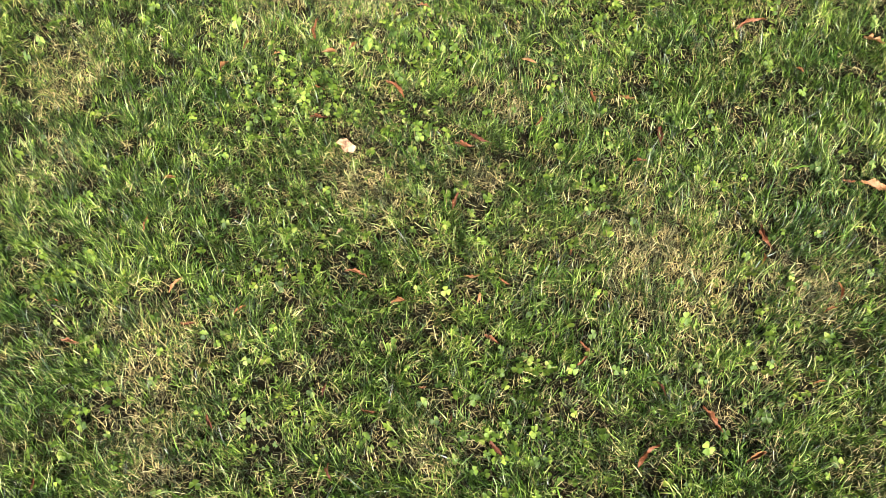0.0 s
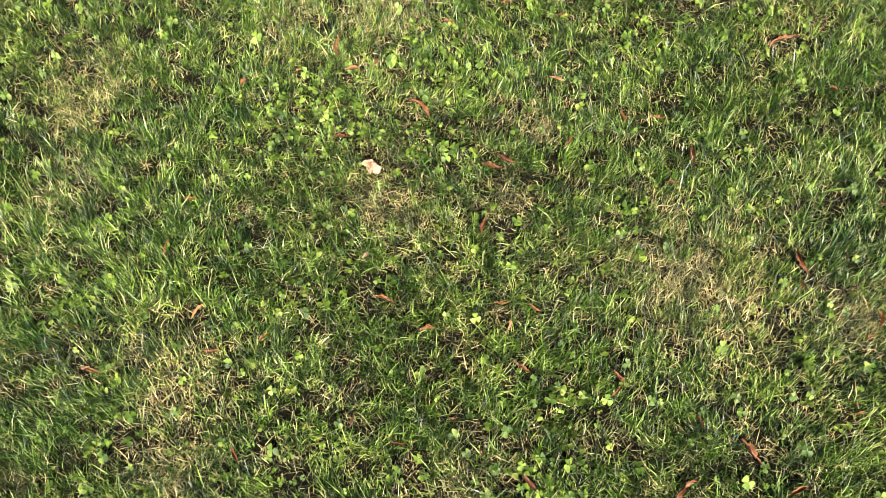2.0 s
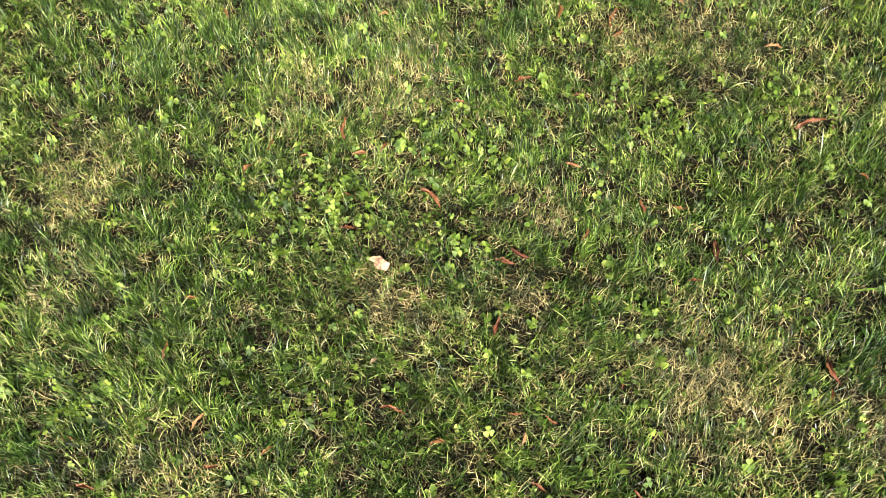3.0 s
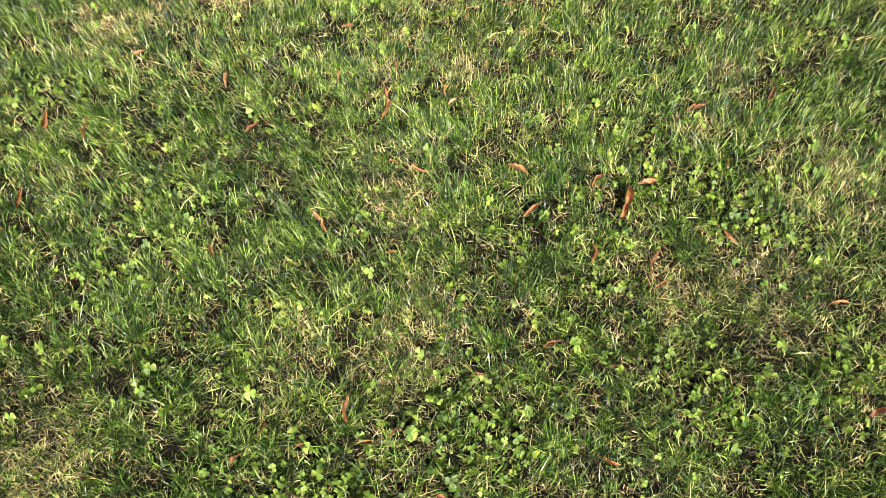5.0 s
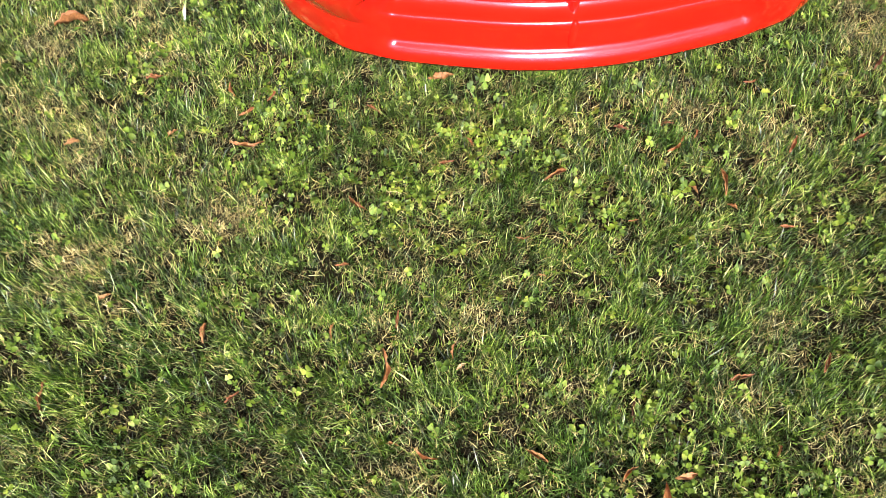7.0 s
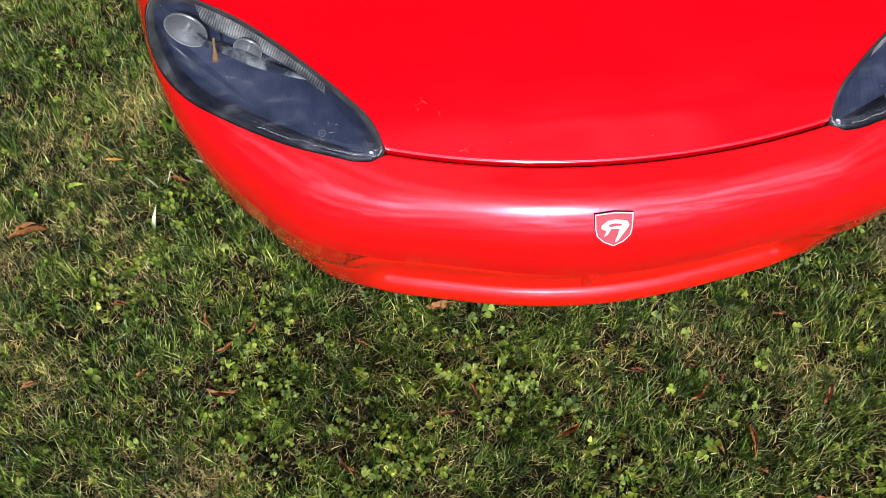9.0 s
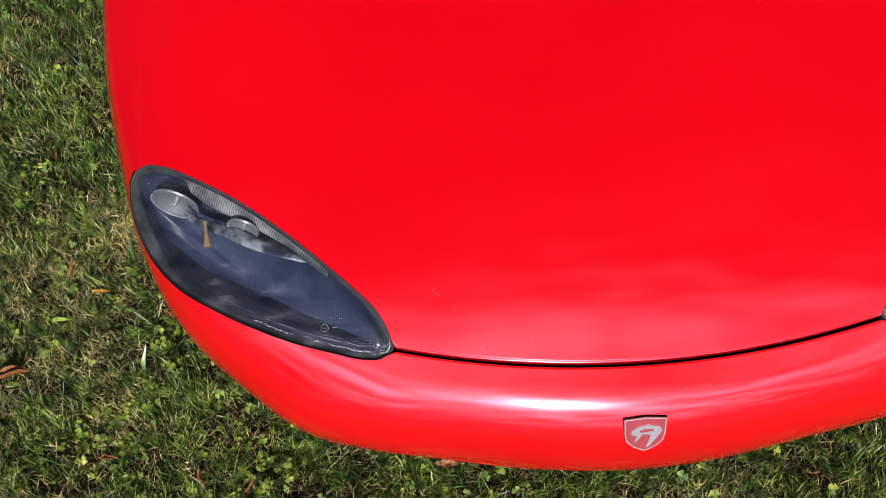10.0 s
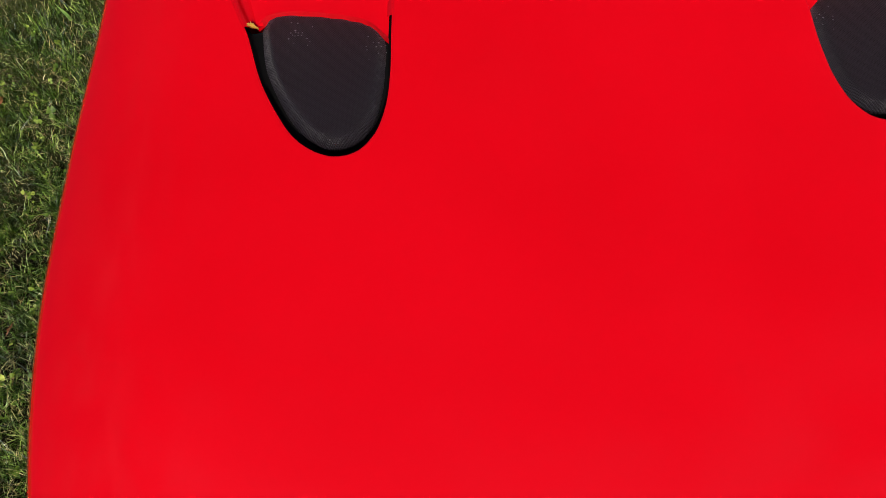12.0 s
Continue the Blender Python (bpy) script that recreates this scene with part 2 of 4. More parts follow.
    return mat


M_HOUSING = ribbed_material("dark_housing", (0.018, 0.028, 0.082), (0.045, 0.060, 0.125), 0.06, 0.0)
M_RIB = ribbed_material("ribbed_bezel", (0.16, 0.18, 0.21), (0.66, 0.69, 0.72), 0.7, 0.2)


def glass_material():
    mat = bpy.data.materials.new("clear_cover")
    mat.use_nodes = True
    nt = mat.node_tree
    nt.nodes.clear()
    out, mx = nt.nodes.new("ShaderNodeOutputMaterial"), nt.nodes.new("ShaderNodeMixShader")
    tr, gl, fr = nt.nodes.new("ShaderNodeBsdfTransparent"), nt.nodes.new("ShaderNodeBsdfGlossy"), nt.nodes.new("ShaderNodeFresnel")
    tr.inputs["Color"].default_value = (0.78, 0.81, 0.85, 1)
    gl.inputs["Roughness"].default_value = 0.02
    gl.inputs["Color"].default_value = (1, 1, 1, 1)
    fr.inputs["IOR"].default_value = 1.62
    nt.links.new(fr.outputs["Fac"], mx.inputs["Fac"])
    nt.links.new(tr.outputs["BSDF"], mx.inputs[1])
    nt.links.new(gl.outputs["BSDF"], mx.inputs[2])
    # weathered plastic: a thin uneven haze
    hz, hmx = nt.nodes.new("ShaderNodeBsdfDiffuse"), nt.nodes.new("ShaderNodeMixShader")
    hz.inputs["Color"].default_value = (0.62, 0.68, 0.80, 1)
    co, mp = nt.nodes.new("ShaderNodeTexCoord"), nt.nodes.new("ShaderNodeMapping")
    mp.inputs["Rotation"].default_value, mp.inputs["Scale"].default_value = (0, 0, 0.5), (9, 30, 9)
    no = nt.nodes.new("ShaderNodeTexNoise")
    no.inputs["Scale"].default_value, no.inputs["Detail"].default_value = 1.4, 7.0
    nt.links.new(co.outputs["Object"], mp.inputs["Vector"])
    nt.links.new(mp.outputs["Vector"], no.inputs["Vector"])
    nt.links.new(ramp(mat, no.outputs["Fac"], [(0.35, (0.006, 0.006, 0.006)), (0.60, (0.024, 0.024, 0.024)), (0.78, (0.15, 0.15, 0.15))]), hmx.inputs["Fac"])
    nt.links.new(mx.outputs["Shader"], hmx.inputs[1])
    nt.links.new(hz.outputs["BSDF"], hmx.inputs[2])
    nt.links.new(hmx.outputs["Shader"], out.inputs["Surface"])
    return mat


M_GLASS = glass_material()
M_DARKGLASS = material("dark_window", (0.01, 0.012, 0.014), 0.05)


def mesh_material():
    mat = material("black_wire_mesh", (0.02, 0.02, 0.022), 0.36, 0.0, Specular_IOR_Level=0.5)
    co, mp = mat.node_tree.nodes.new("ShaderNodeTexCoord"), mat.node_tree.nodes.new("ShaderNodeMapping")
    mp.inputs["Rotation"].default_value = (0, 0, 0.78)
    wire(mat, co.outputs["Object"], mp.inputs["Vector"])
    waves = []
    for way in ("X", "Y"):
        w = node(mat, "ShaderNodeTexWave", Scale=115.0)
        w.bands_direction = way
        wire(mat, mp.outputs["Vector"], w.inputs["Vector"])
        waves.append(w.outputs["Fac"])
    both = mixed(mat, 1.0, waves[0], waves[1], "LIGHTEN")
    col = ramp(mat, both, [(0.55, (0.003, 0.001, 0.002)), (0.9, (0.022, 0.017, 0.022))])
    wire(mat, col, mat.node_tree.nodes["Principled BSDF"].inputs["Base Color"])
    bump(mat, both, 0.9, 0.002)
    return mat


M_MESH = mesh_material()


# ---- helpers for meshes ----
def raw_mesh(name, verts, tris, mat, normals=None):
    """A triangle mesh out of arrays."""
    verts, tris = np.asarray(verts, np.float32), np.asarray(tris, np.int32)
    me = bpy.data.meshes.new(name)
    me.vertices.add(len(verts))
    me.vertices.foreach_set("co", verts.ravel())
    me.loops.add(tris.size)
    me.loops.foreach_set("vertex_index", tris.ravel())
    me.polygons.add(len(tris))
    me.polygons.foreach_set("loop_start", np.arange(0, tris.size, 3, dtype=np.int32))
    me.polygons.foreach_set("use_smooth", np.ones(len(tris), bool))
    me.update(calc_edges=True)
    me.validate()
    if normals is not None:
        me.normals_split_custom_set_from_vertices([tuple(n) for n in np.asarray(normals, float)])
    me.materials.append(mat)
    return me


def child(name, me, parent, label="", at=None):
    ob = new(name, me)
    ob.parent = parent
    if at is not None:
        ob.matrix_basis = at
    if label:
        ob["label"] = label
    return ob


def part(name, bm, mat, parent, label="", at=None, smooth=True):
    me = bpy.data.meshes.new(name)
    bmesh.ops.recalc_face_normals(bm, faces=bm.faces)
    for f in bm.faces:
        f.smooth = smooth
    bm.to_mesh(me)
    bm.free()
    me.materials.append(mat)
    return child(name, me, parent, label, at)


def grid_faces(rows, cols, closed=False):
    f = []
    for i in range(rows - 1):
        for j in range(cols if closed else cols - 1):
            k = (j + 1) % cols
            f += [(i * cols + j, i * cols + k, (i + 1) * cols + k), (i * cols + j, (i + 1) * cols + k, (i + 1) * cols + j)]
    return f


def spline(points, step):
    """A smooth curve through points, sampled at even steps."""
    p = np.asarray(points, float)
    s = np.r_[0, np.cumsum(np.linalg.norm(np.diff(p, axis=0), axis=1))]
    dense = np.linspace(0, s[-1], int(s[-1] / step * 4) + 8)
    cols = [cubic(s, p[:, k])(dense) for k in range(p.shape[1])]
    q = np.stack(cols, 1)
    r = np.r_[0, np.cumsum(np.linalg.norm(np.diff(q, axis=0), axis=1))]
    even = np.linspace(0, r[-1], max(3, int(r[-1] / step) + 1))
    return np.stack([np.interp(even, r, q[:, k]) for k in range(p.shape[1])], 1)


def cubic(xs, ys):
    """Shape-keeping cubic through the points."""
    xs, ys = np.asarray(xs, float), np.asarray(ys, float)
    h, d = np.diff(xs), np.diff(ys) / np.diff(xs)
    m = np.r_[d[0], (d[1:] * h[:-1] + d[:-1] * h[1:]) / (h[1:] + h[:-1]), d[-1]]

    def f(x):
        x = np.asarray(x, float)
        i = np.clip(np.searchsorted(xs, x) - 1, 0, len(h) - 1)
        t = (x - xs[i]) / h[i]
        out = (1 + 2 * t) * (1 - t) ** 2 * ys[i] + t * (1 - t) ** 2 * h[i] * m[i] + t * t * (3 - 2 * t) * ys[i + 1] + t * t * (t - 1) * h[i] * m[i + 1]
        out = np.where(x < xs[0], ys[0] + m[0] * (x - xs[0]), out)
        return np.where(x > xs[-1], ys[-1] + m[-1] * (x - xs[-1]), out)
    return f


def step01(a, b, x):
    t = np.clip((np.asarray(x, float) - a) / (b - a), 0, 1)
    return t * t * (3 - 2 * t)


def inside(poly, pts):
    x, y = pts[:, 0], pts[:, 1]
    hit = np.zeros(len(pts), bool)
    a, b = poly, np.roll(poly, -1, 0)
    for (x0, y0), (x1, y1) in zip(a, b):
        if y0 != y1:
            cross = ((y0 > y) != (y1 > y)) & (x < (x1 - x0) * (y - y0) / (y1 - y0) + x0)
            hit ^= cross
    return hit


from mathutils.kdtree import KDTree


def far_from(line, pts, closed=False):
    """Distance of points from a polyline of short steps."""
    a = np.asarray(line, float)
    if closed:
        a = np.concatenate([a, a[:1]])
    long = np.linalg.norm(np.diff(a, axis=0), axis=1)
    if long.max() > 0.02:
        a = np.concatenate([np.linspace(a[i], a[i + 1], max(1, int(long[i] / 0.01)), endpoint=False) for i in range(len(long))] + [a[-1:]])
    tree = KDTree(len(a))
    for i, q in enumerate(a):
        tree.insert((q[0], q[1], 0), i)
    tree.balance()
    near = np.array([tree.find((x, y, 0))[1] for x, y in pts])
    best = np.full(len(pts), 1e9)
    last = len(a) - 1
    for k in ((near - 1) % last, near % last) if closed else (np.clip(near - 1, 0, last - 1), np.clip(near, 0, last - 1)):
        ab, p = a[k + 1] - a[k], pts - a[k]
        t = np.clip((p * ab).sum(1) / np.maximum((ab ** 2).sum(1), 1e-12), 0, 1)
        best = np.minimum(best, np.linalg.norm(p - t[:, None] * ab, axis=1))
    return best


# ---- the lawn ----
def field(x, y, k, seed):
    """A soft wandering value between about -1 and 1."""
    g = np.random.default_rng(seed)
    out = np.zeros_like(x)
    for _ in range(14):
        ax, ay, ph = g.normal(0, k), g.normal(0, k), g.uniform(0, 6.28)
        out += np.sin(ax * x + ay * y + ph)
    return out / 4.58


def spots(x, y, patches):
    w = np.zeros_like(x)
    for px, py, r in patches:
        w = np.maximum(w, np.exp(-((x - px) ** 2 + (y - py) ** 2) / (r * r * 0.7)))
    return w


def blades(name, x, y, length, width, lean, bend, yaw, mat, z0=0.0, joints=3):
    """Tapered, bent blades of a few joints each, ending in a point."""
    g = np.random.default_rng(len(x))
    n, k1 = len(x), 2 * joints + 1
    d = np.stack([np.cos(yaw), np.sin(yaw), np.zeros(n)], 1)
    tw = yaw + np.pi / 2 + g.normal(0, 0.6, n)
    side = np.stack([np.cos(tw), np.sin(tw), g.normal(0, 0.3, n)], 1)
    p = np.stack([x, y, np.full(n, z0) if np.isscalar(z0) else z0], 1)
    v = np.empty((n, k1, 3))
    for k in range(joints + 1):
        if k:
            a = lean + bend * (k - 0.5) / joints
            p = p + (length / joints)[:, None] * (np.sin(a)[:, None] * d + np.cos(a)[:, None] * np.array((0, 0, 1.0)))
            p[:, 2] = np.maximum(p[:, 2], 0.004)
        if k < joints:
            w = (0.8, 1.0, 0.8)[k] if joints > 2 else 1.0
            v[:, 2 * k], v[:, 2 * k + 1] = p - side * (width * w / 2)[:, None], p + side * (width * w / 2)[:, None]
        else:
            v[:, -1] = p
    f = []
    for k in range(joints - 1):
        f += [(2 * k, 2 * k + 1, 2 * k + 3), (2 * k, 2 * k + 3, 2 * k + 2)]
    f = np.array(f + [(k1 - 3, k1 - 2, k1 - 1)])
    tris = (np.arange(n)[:, None, None] * k1 + f[None]).reshape(-1, 3)
    return new(name, raw_mesh(name, v.reshape(-1, 3), tris, mat))


CLOVER_A = [(-0.68, 1.22, 0.12), (-0.39, 1.12, 0.09), (-0.15, 0.48, 0.08), (0.37, 0.88, 0.05), (-0.21, 0.36, 0.06), (-0.66, 0.77, 0.06), (-0.26, 1.38, 0.09), (-1.12, 0.80, 0.06), (0.07, 0.91, 0.05),
            (-1.34, 2.27, 0.09), (-1.11, 1.76, 0.08), (-1.00, 1.95, 0.06), (0.26, 1.87, 0.11), (-0.36, 1.41, 0.10), (-0.57, 1.23, 0.10), (0.17, 1.40, 0.10), (-0.01, 1.68, 0.06), (0.46, 1.40, 0.08)]
CLOVER_B = [(-0.44, 2.60, 0.09), (-0.70, 2.61, 0.08), (-0.74, 2.91, 0.09), (0.08, 1.98, 0.11), (-0.98, 1.94, 0.08), (0.36, 1.78, 0.09), (-0.23, 2.73, 0.08), (-1.04, 2.99, 0.10), (-0.72, 2.75, 0.11),
            (-0.17, 2.69, 0.10), (-0.40, 2.58, 0.09), (0.04, 2.50, 0.08), (-0.89, 3.17, 0.07), (0.52, 2.50, 0.07), (-1.24, 3.65, 0.05), (-1.03, 3.29, 0.05)]
DRY_A = [(0.18, 0.73, 0.18), (-0.95, 0.60, 0.14), (-0.47, 0.95, 0.09), (-0.93, 0.39, 0.13), (-1.20, 1.06, 0.10), (-0.35, 0.34, 0.08), (0.49, 0.63, 0.10), (-1.21, 1.30, 0.10), (-0.20, 0.97, 0.06),
         (-0.46, 1.53, 0.12), (-0.10, 1.15, 0.07), (0.31, 1.63, 0.10), (0.56, 1.89, 0.11), (-0.39, 1.60, 0.12), (-0.71, 1.56, 0.10), (-0.29, 2.26, 0.05), (-1.17, 1.37, 0.11)]
DRY_B = [(0.27, 2.05, 0.07), (0.15, 1.62, 0.08), (-1.29, 2.88, 0.11), (-1.16, 2.44, 0.11), (0.47, 2.67, 0.10), (0.36, 2.18, 0.09), (-0.78, 2.53, 0.07), (-0.43, 1.88, 0.09), (-1.18, 2.79, 0.10),
         (-1.21, 3.40, 0.09), (0.27, 2.76, 0.08), (-0.83, 2.57, 0.08), (-1.21, 3.47, 0.07), (-1.15, 3.36, 0.05), (-1.16, 3.28, 0.18), (-1.02, 3.48, 0.13), (-1.32, 3.08, 0.16), (-1.0, 3.05, 0.10), (0.80, 3.0, 0.13)]
CLOVER, DRY = CLOVER_A + CLOVER_B, DRY_A + DRY_B


def under_car(x, y):
    return (np.abs(x) < 0.72) & (y > 3.25) & (y < 7.0)


def lawn():
    g = np.random.default_rng(11)
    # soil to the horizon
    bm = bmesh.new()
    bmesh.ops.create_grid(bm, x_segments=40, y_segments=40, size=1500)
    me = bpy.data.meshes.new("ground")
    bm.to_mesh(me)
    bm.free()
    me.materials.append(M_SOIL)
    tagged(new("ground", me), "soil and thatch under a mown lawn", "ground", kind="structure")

    # the stretch that is passed closely: in front of the car, and beside it
    near = ((-1.75, 1.12, -0.05, 3.32), (-1.75, -0.70, 3.32, 5.0))

    def close(per_m2):
        out = []
        for x0, x1, y0, y1 in near:
            n = int(per_m2 * (x1 - x0) * (y1 - y0))
            out.append(np.stack([g.uniform(x0, x1, n), g.uniform(y0, y1, n)], 1))
        p = np.concatenate(out)
        rim = np.minimum(np.minimum(p[:, 0] + 1.75, 1.12 - p[:, 0]), np.minimum(p[:, 1] + 0.05, 5.0 - p[:, 1]))
        p = p[~under_car(p[:, 0], p[:, 1]) & (g.random(len(p)) < rim / 0.22)]
        return p[:, 0], p[:, 1]
    # tufts: blades gather round tuft centres and lean the same way
    cx, cy = close(13600)
    dry_c = np.clip(spots(cx, cy, DRY) + 0.25 * field(cx, cy, 7, 3), 0, 1)
    clo_c = spots(cx, cy, CLOVER)
    clump = 0.7 * field(cx, cy, 34.0, 21) + 0.9 * field(cx, cy, 85.0, 22) + 0.4 * field(cx, cy, 150.0, 23)
    keep = (g.random(len(cx)) > 0.55 * dry_c + 0.45 * clo_c) & (g.random(len(cx)) < np.clip(0.52 + 1.2 * clump, 0.02, 1))
    cx, cy = cx[keep], cy[keep]
    per = 8
    x, y = np.repeat(cx, per) + g.normal(0, 0.0085, len(cx) * per), np.repeat(cy, per) + g.normal(0, 0.0085, len(cx) * per)
    n = len(x)
    comb = 2.4 * field(x, y, 3.4, 5) + 1.35 + 0.9 * field(x, y, 16.0, 6)
    stray = np.repeat(g.uniform(0, 6.283, len(cx)), per)
    yaw = np.where(g.random(n) < 0.42, comb + g.normal(0, 0.75, n), stray + g.normal(0, 0.8, n))
    tall = (1 + 0.18 * field(x, y, 4.0, 8) + 0.30 * field(x, y, 34.0, 21) + 0.50 * field(x, y, 85.0, 22)) * np.repeat(np.clip(g.normal(1.0, 0.28, len(cx)), 0.45, 1.7), per)
    length = np.clip(g.normal(0.0245, 0.0095, n), 0.008, 0.060) * np.clip(tall, 0.35, 2.0)
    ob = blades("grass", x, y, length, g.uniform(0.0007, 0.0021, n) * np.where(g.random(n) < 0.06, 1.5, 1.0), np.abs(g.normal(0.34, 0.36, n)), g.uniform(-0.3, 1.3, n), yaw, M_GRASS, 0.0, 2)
    tagged(ob, "mown green lawn grass, uneven and tufted", "grass", kind="stuff")
    # short undergrowth between the tufts, in a green darkened to act as shade
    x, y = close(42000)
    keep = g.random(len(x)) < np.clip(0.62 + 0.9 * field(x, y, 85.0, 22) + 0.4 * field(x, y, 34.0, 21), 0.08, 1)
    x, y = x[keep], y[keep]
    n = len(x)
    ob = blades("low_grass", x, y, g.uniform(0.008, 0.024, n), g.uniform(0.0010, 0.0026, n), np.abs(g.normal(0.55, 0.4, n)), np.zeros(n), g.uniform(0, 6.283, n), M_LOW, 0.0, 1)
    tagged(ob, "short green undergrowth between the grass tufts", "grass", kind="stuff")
    # dry, bleached blades: fine and tangled, thick in the dry patches, thin everywhere
    x, y = close(66000)
    d = np.clip(spots(x, y, DRY) + 0.18 * field(x, y, 7, 3), 0, 1)
    wisp = 0.5 + 0.5 * field(x, y, 60.0, 31)
    keep = g.random(len(x)) < (0.15 + 0.75 * d) * np.clip(0.35 + 1.1 * wisp, 0.1, 1.2)
    x, y = x[keep], y[keep]
    n = len(x)
    ob = blades("dry_grass", x, y, np.clip(g.normal(0.023, 0.010, n), 0.008, 0.055), g.uniform(0.0006, 0.0015, n), np.abs(g.normal(0.75, 0.42, n)), g.normal(0.3, 1.0, n),
                1.35 + 2.4 * field(x, y, 3.4, 5) + g.normal(0, 1.3, n), M_DRY, np.where(g.random(n) < 0.5, 0.0, g.uniform(0.0, 0.024, n)), 2)
    tagged(ob, "bleached straw-coloured dead grass among the green", "dry grass", kind="stuff")
    # matted thatch lying flat on the soil
    x, y = close(20000)
    keep = g.random(len(x)) < np.clip(0.35 + 0.65 * spots(x, y, DRY) + 0.25 * field(x, y, 12.0, 33), 0.05, 1)
    x, y = x[keep], y[keep]
    n = len(x)
    ob = blades("thatch", x, y, g.uniform(0.012, 0.035, n), g.uniform(0.0008, 0.0022, n), g.uniform(1.25, 1.55, n), np.zeros(n), g.uniform(0, 6.283, n), M_THATCH, g.uniform(0.002, 0.012, n), 1)
    tagged(ob, "brown matted thatch lying on the soil", "dry grass", kind="stuff")
    # coarse grass out of the close stretch
    x, y = g.uniform(-6, 6, 64000), g.uniform(-4, 10.5, 64000)
    off = np.ones(len(x), bool)
    for x0, x1, y0, y1 in near:
        off &= np.minimum(np.minimum(x - x0, x1 - x), np.minimum(y - y0, y1 - y)) < g.uniform(0.0, 0.22, len(x))
    keep = off & ~under_car(x, y)
    x, y = x[keep], y[keep]
    n = len(x)
    ob = blades("outer_grass", x, y, g.uniform(0.04, 0.09, n), g.uniform(0.005, 0.011, n), np.abs(g.normal(0.4, 0.3, n)), g.uniform(0.1, 1.1, n), g.uniform(0, 6.283, n), M_GRASS, 0.0, 2)
    tagged(ob, "mown green lawn grass round the car", "grass", kind="stuff")
    # clover: three notched leaflets on a stalk
    cl = []
    for px, py, r in CLOVER:
        k = int(2300 * 3.14 * r * r)
        cl.append(np.stack([px + g.normal(0, r * 0.62, k), py + g.normal(0, r * 0.62, k)], 1))
    sx, sy = close(420)
    cl.append(np.stack([sx, sy], 1))
    c = np.concatenate(cl)
    c = c[~under_car(c[:, 0], c[:, 1])]
    n = len(c)
    size = np.clip(g.normal(0.0070, 0.0024, n), 0.0032, 0.0135)
    top = np.stack([c[:, 0], c[:, 1], g.uniform(0.008, 0.034, n)], 1)
    tilt = g.normal(0, 0.55, (n, 2))
    tilt[:, 1] -= 0.12
    shape = np.array([(0, 0), (0.36, 0.46), (0.80, 0.66), (1.08, 0.46), (1.06, 0.0), (1.08, -0.46), (0.80, -0.66), (0.36, -0.46)])
    fold = np.array([0, 0.16, 0.10, -0.06, -0.16, -0.06, 0.10, 0.16])
    turn = g.uniform(0, 6.283, n)
    v, t = [], []
    for q in range(3):
        a = turn + q * 2.094 + g.normal(0, 0.22, n)
        lx = size[:, None] * (shape[None, :, 0] * np.cos(a)[:, None] - shape[None, :, 1] * np.sin(a)[:, None])
        ly = size[:, None] * (shape[None, :, 0] * np.sin(a)[:, None] + shape[None, :, 1] * np.cos(a)[:, None])
        lz = size[:, None] * fold[None] + lx * tilt[:, :1] + ly * tilt[:, 1:]
        v.append(np.stack([top[:, :1] + lx, top[:, 1:2] + ly, top[:, 2:] + lz], 2))
        base = (q * n + np.arange(n)) * 8
        t.append((base[:, None, None] + np.array([(0, k, k + 1) for k in range(1, 7)])[None]).reshape(-1, 3))
    me = raw_mesh("clover", np.concatenate(v).reshape(-1, 3), np.concatenate(t), M_CLOVER)
    tagged(new("clover", me), "patches of white clover leaves in the lawn", "clover", kind="stuff")
    st = blades("clover_stalks", c[:, 0], c[:, 1], top[:, 2] * 1.0, np.full(n, 0.0014), np.zeros(n), np.zeros(n), turn, M_CLOVER, 0.0, 2)
    tagged(st, "thin green clover stalks in the lawn", "clover", kind="stuff")


lawn()


# ---- fallen leaves ----
def leaf_mesh(seed):
    """A narrow dry leaf, one metre long before scaling, curled along and across."""
    g = random.Random(seed)
    nu, nv = 11, 5
    wide, curl, roll, sway, kink = g.uniform(0.20, 0.36), g.uniform(-0.30, 0.35), g.uniform(0.8, 2.0), g.uniform(-0.16, 0.16), g.uniform(0.8, 2.2)
    v = []
    for i in range(nu):
        u = i / (nu - 1)
        w = wide * (math.sin(math.pi * min(1, u * 0.93 + 0.06)) ** 0.8) * g.uniform(0.55, 1.25)
        for j in range(nv):
            s = j / (nv - 1) * 2 - 1
            z = 0.05 + curl * (u - 0.5) ** 2 * 2 + roll * w * s * s * 0.6 + 0.07 * math.sin(7 * u * kink + 3 * s) + g.uniform(-0.045, 0.045)
            v.append((u - 0.5, s * w * 0.5 * math.cos(0.5 * roll) + sway * math.sin(math.pi * u), z))
    return raw_mesh("dead_leaf", v, grid_faces(nu, nv), M_LEAF["r"])


LEAF_WORDS = {"r": "curled red-brown dead leaf lying on the lawn", "o": "curled orange dead leaf lying on the lawn", "d": "dark brown withered leaf in the lawn",
              "p": "pale peach-coloured dry leaf lying on the lawn", "y": "yellowed fallen leaf lying on the lawn"}
LEAF_SHAPES = {k: [] for k in LEAF_WORDS}
for k in LEAF_WORDS:
    for s in range(6):
        me = leaf_mesh(s * 7 + ord(k))
        me.materials[0] = M_LEAF[k]
        LEAF_SHAPES[k].append(me)
LEAF_RND = random.Random(4)


def dead_leaves(kind, rows):
    for x, y, turn, size in rows:
        ob = new("dead_leaf", LEAF_RND.choice(LEAF_SHAPES[kind]))
        z = LEAF_RND.uniform(0.018, 0.030) + (0.008 if size > 0.07 else 0)
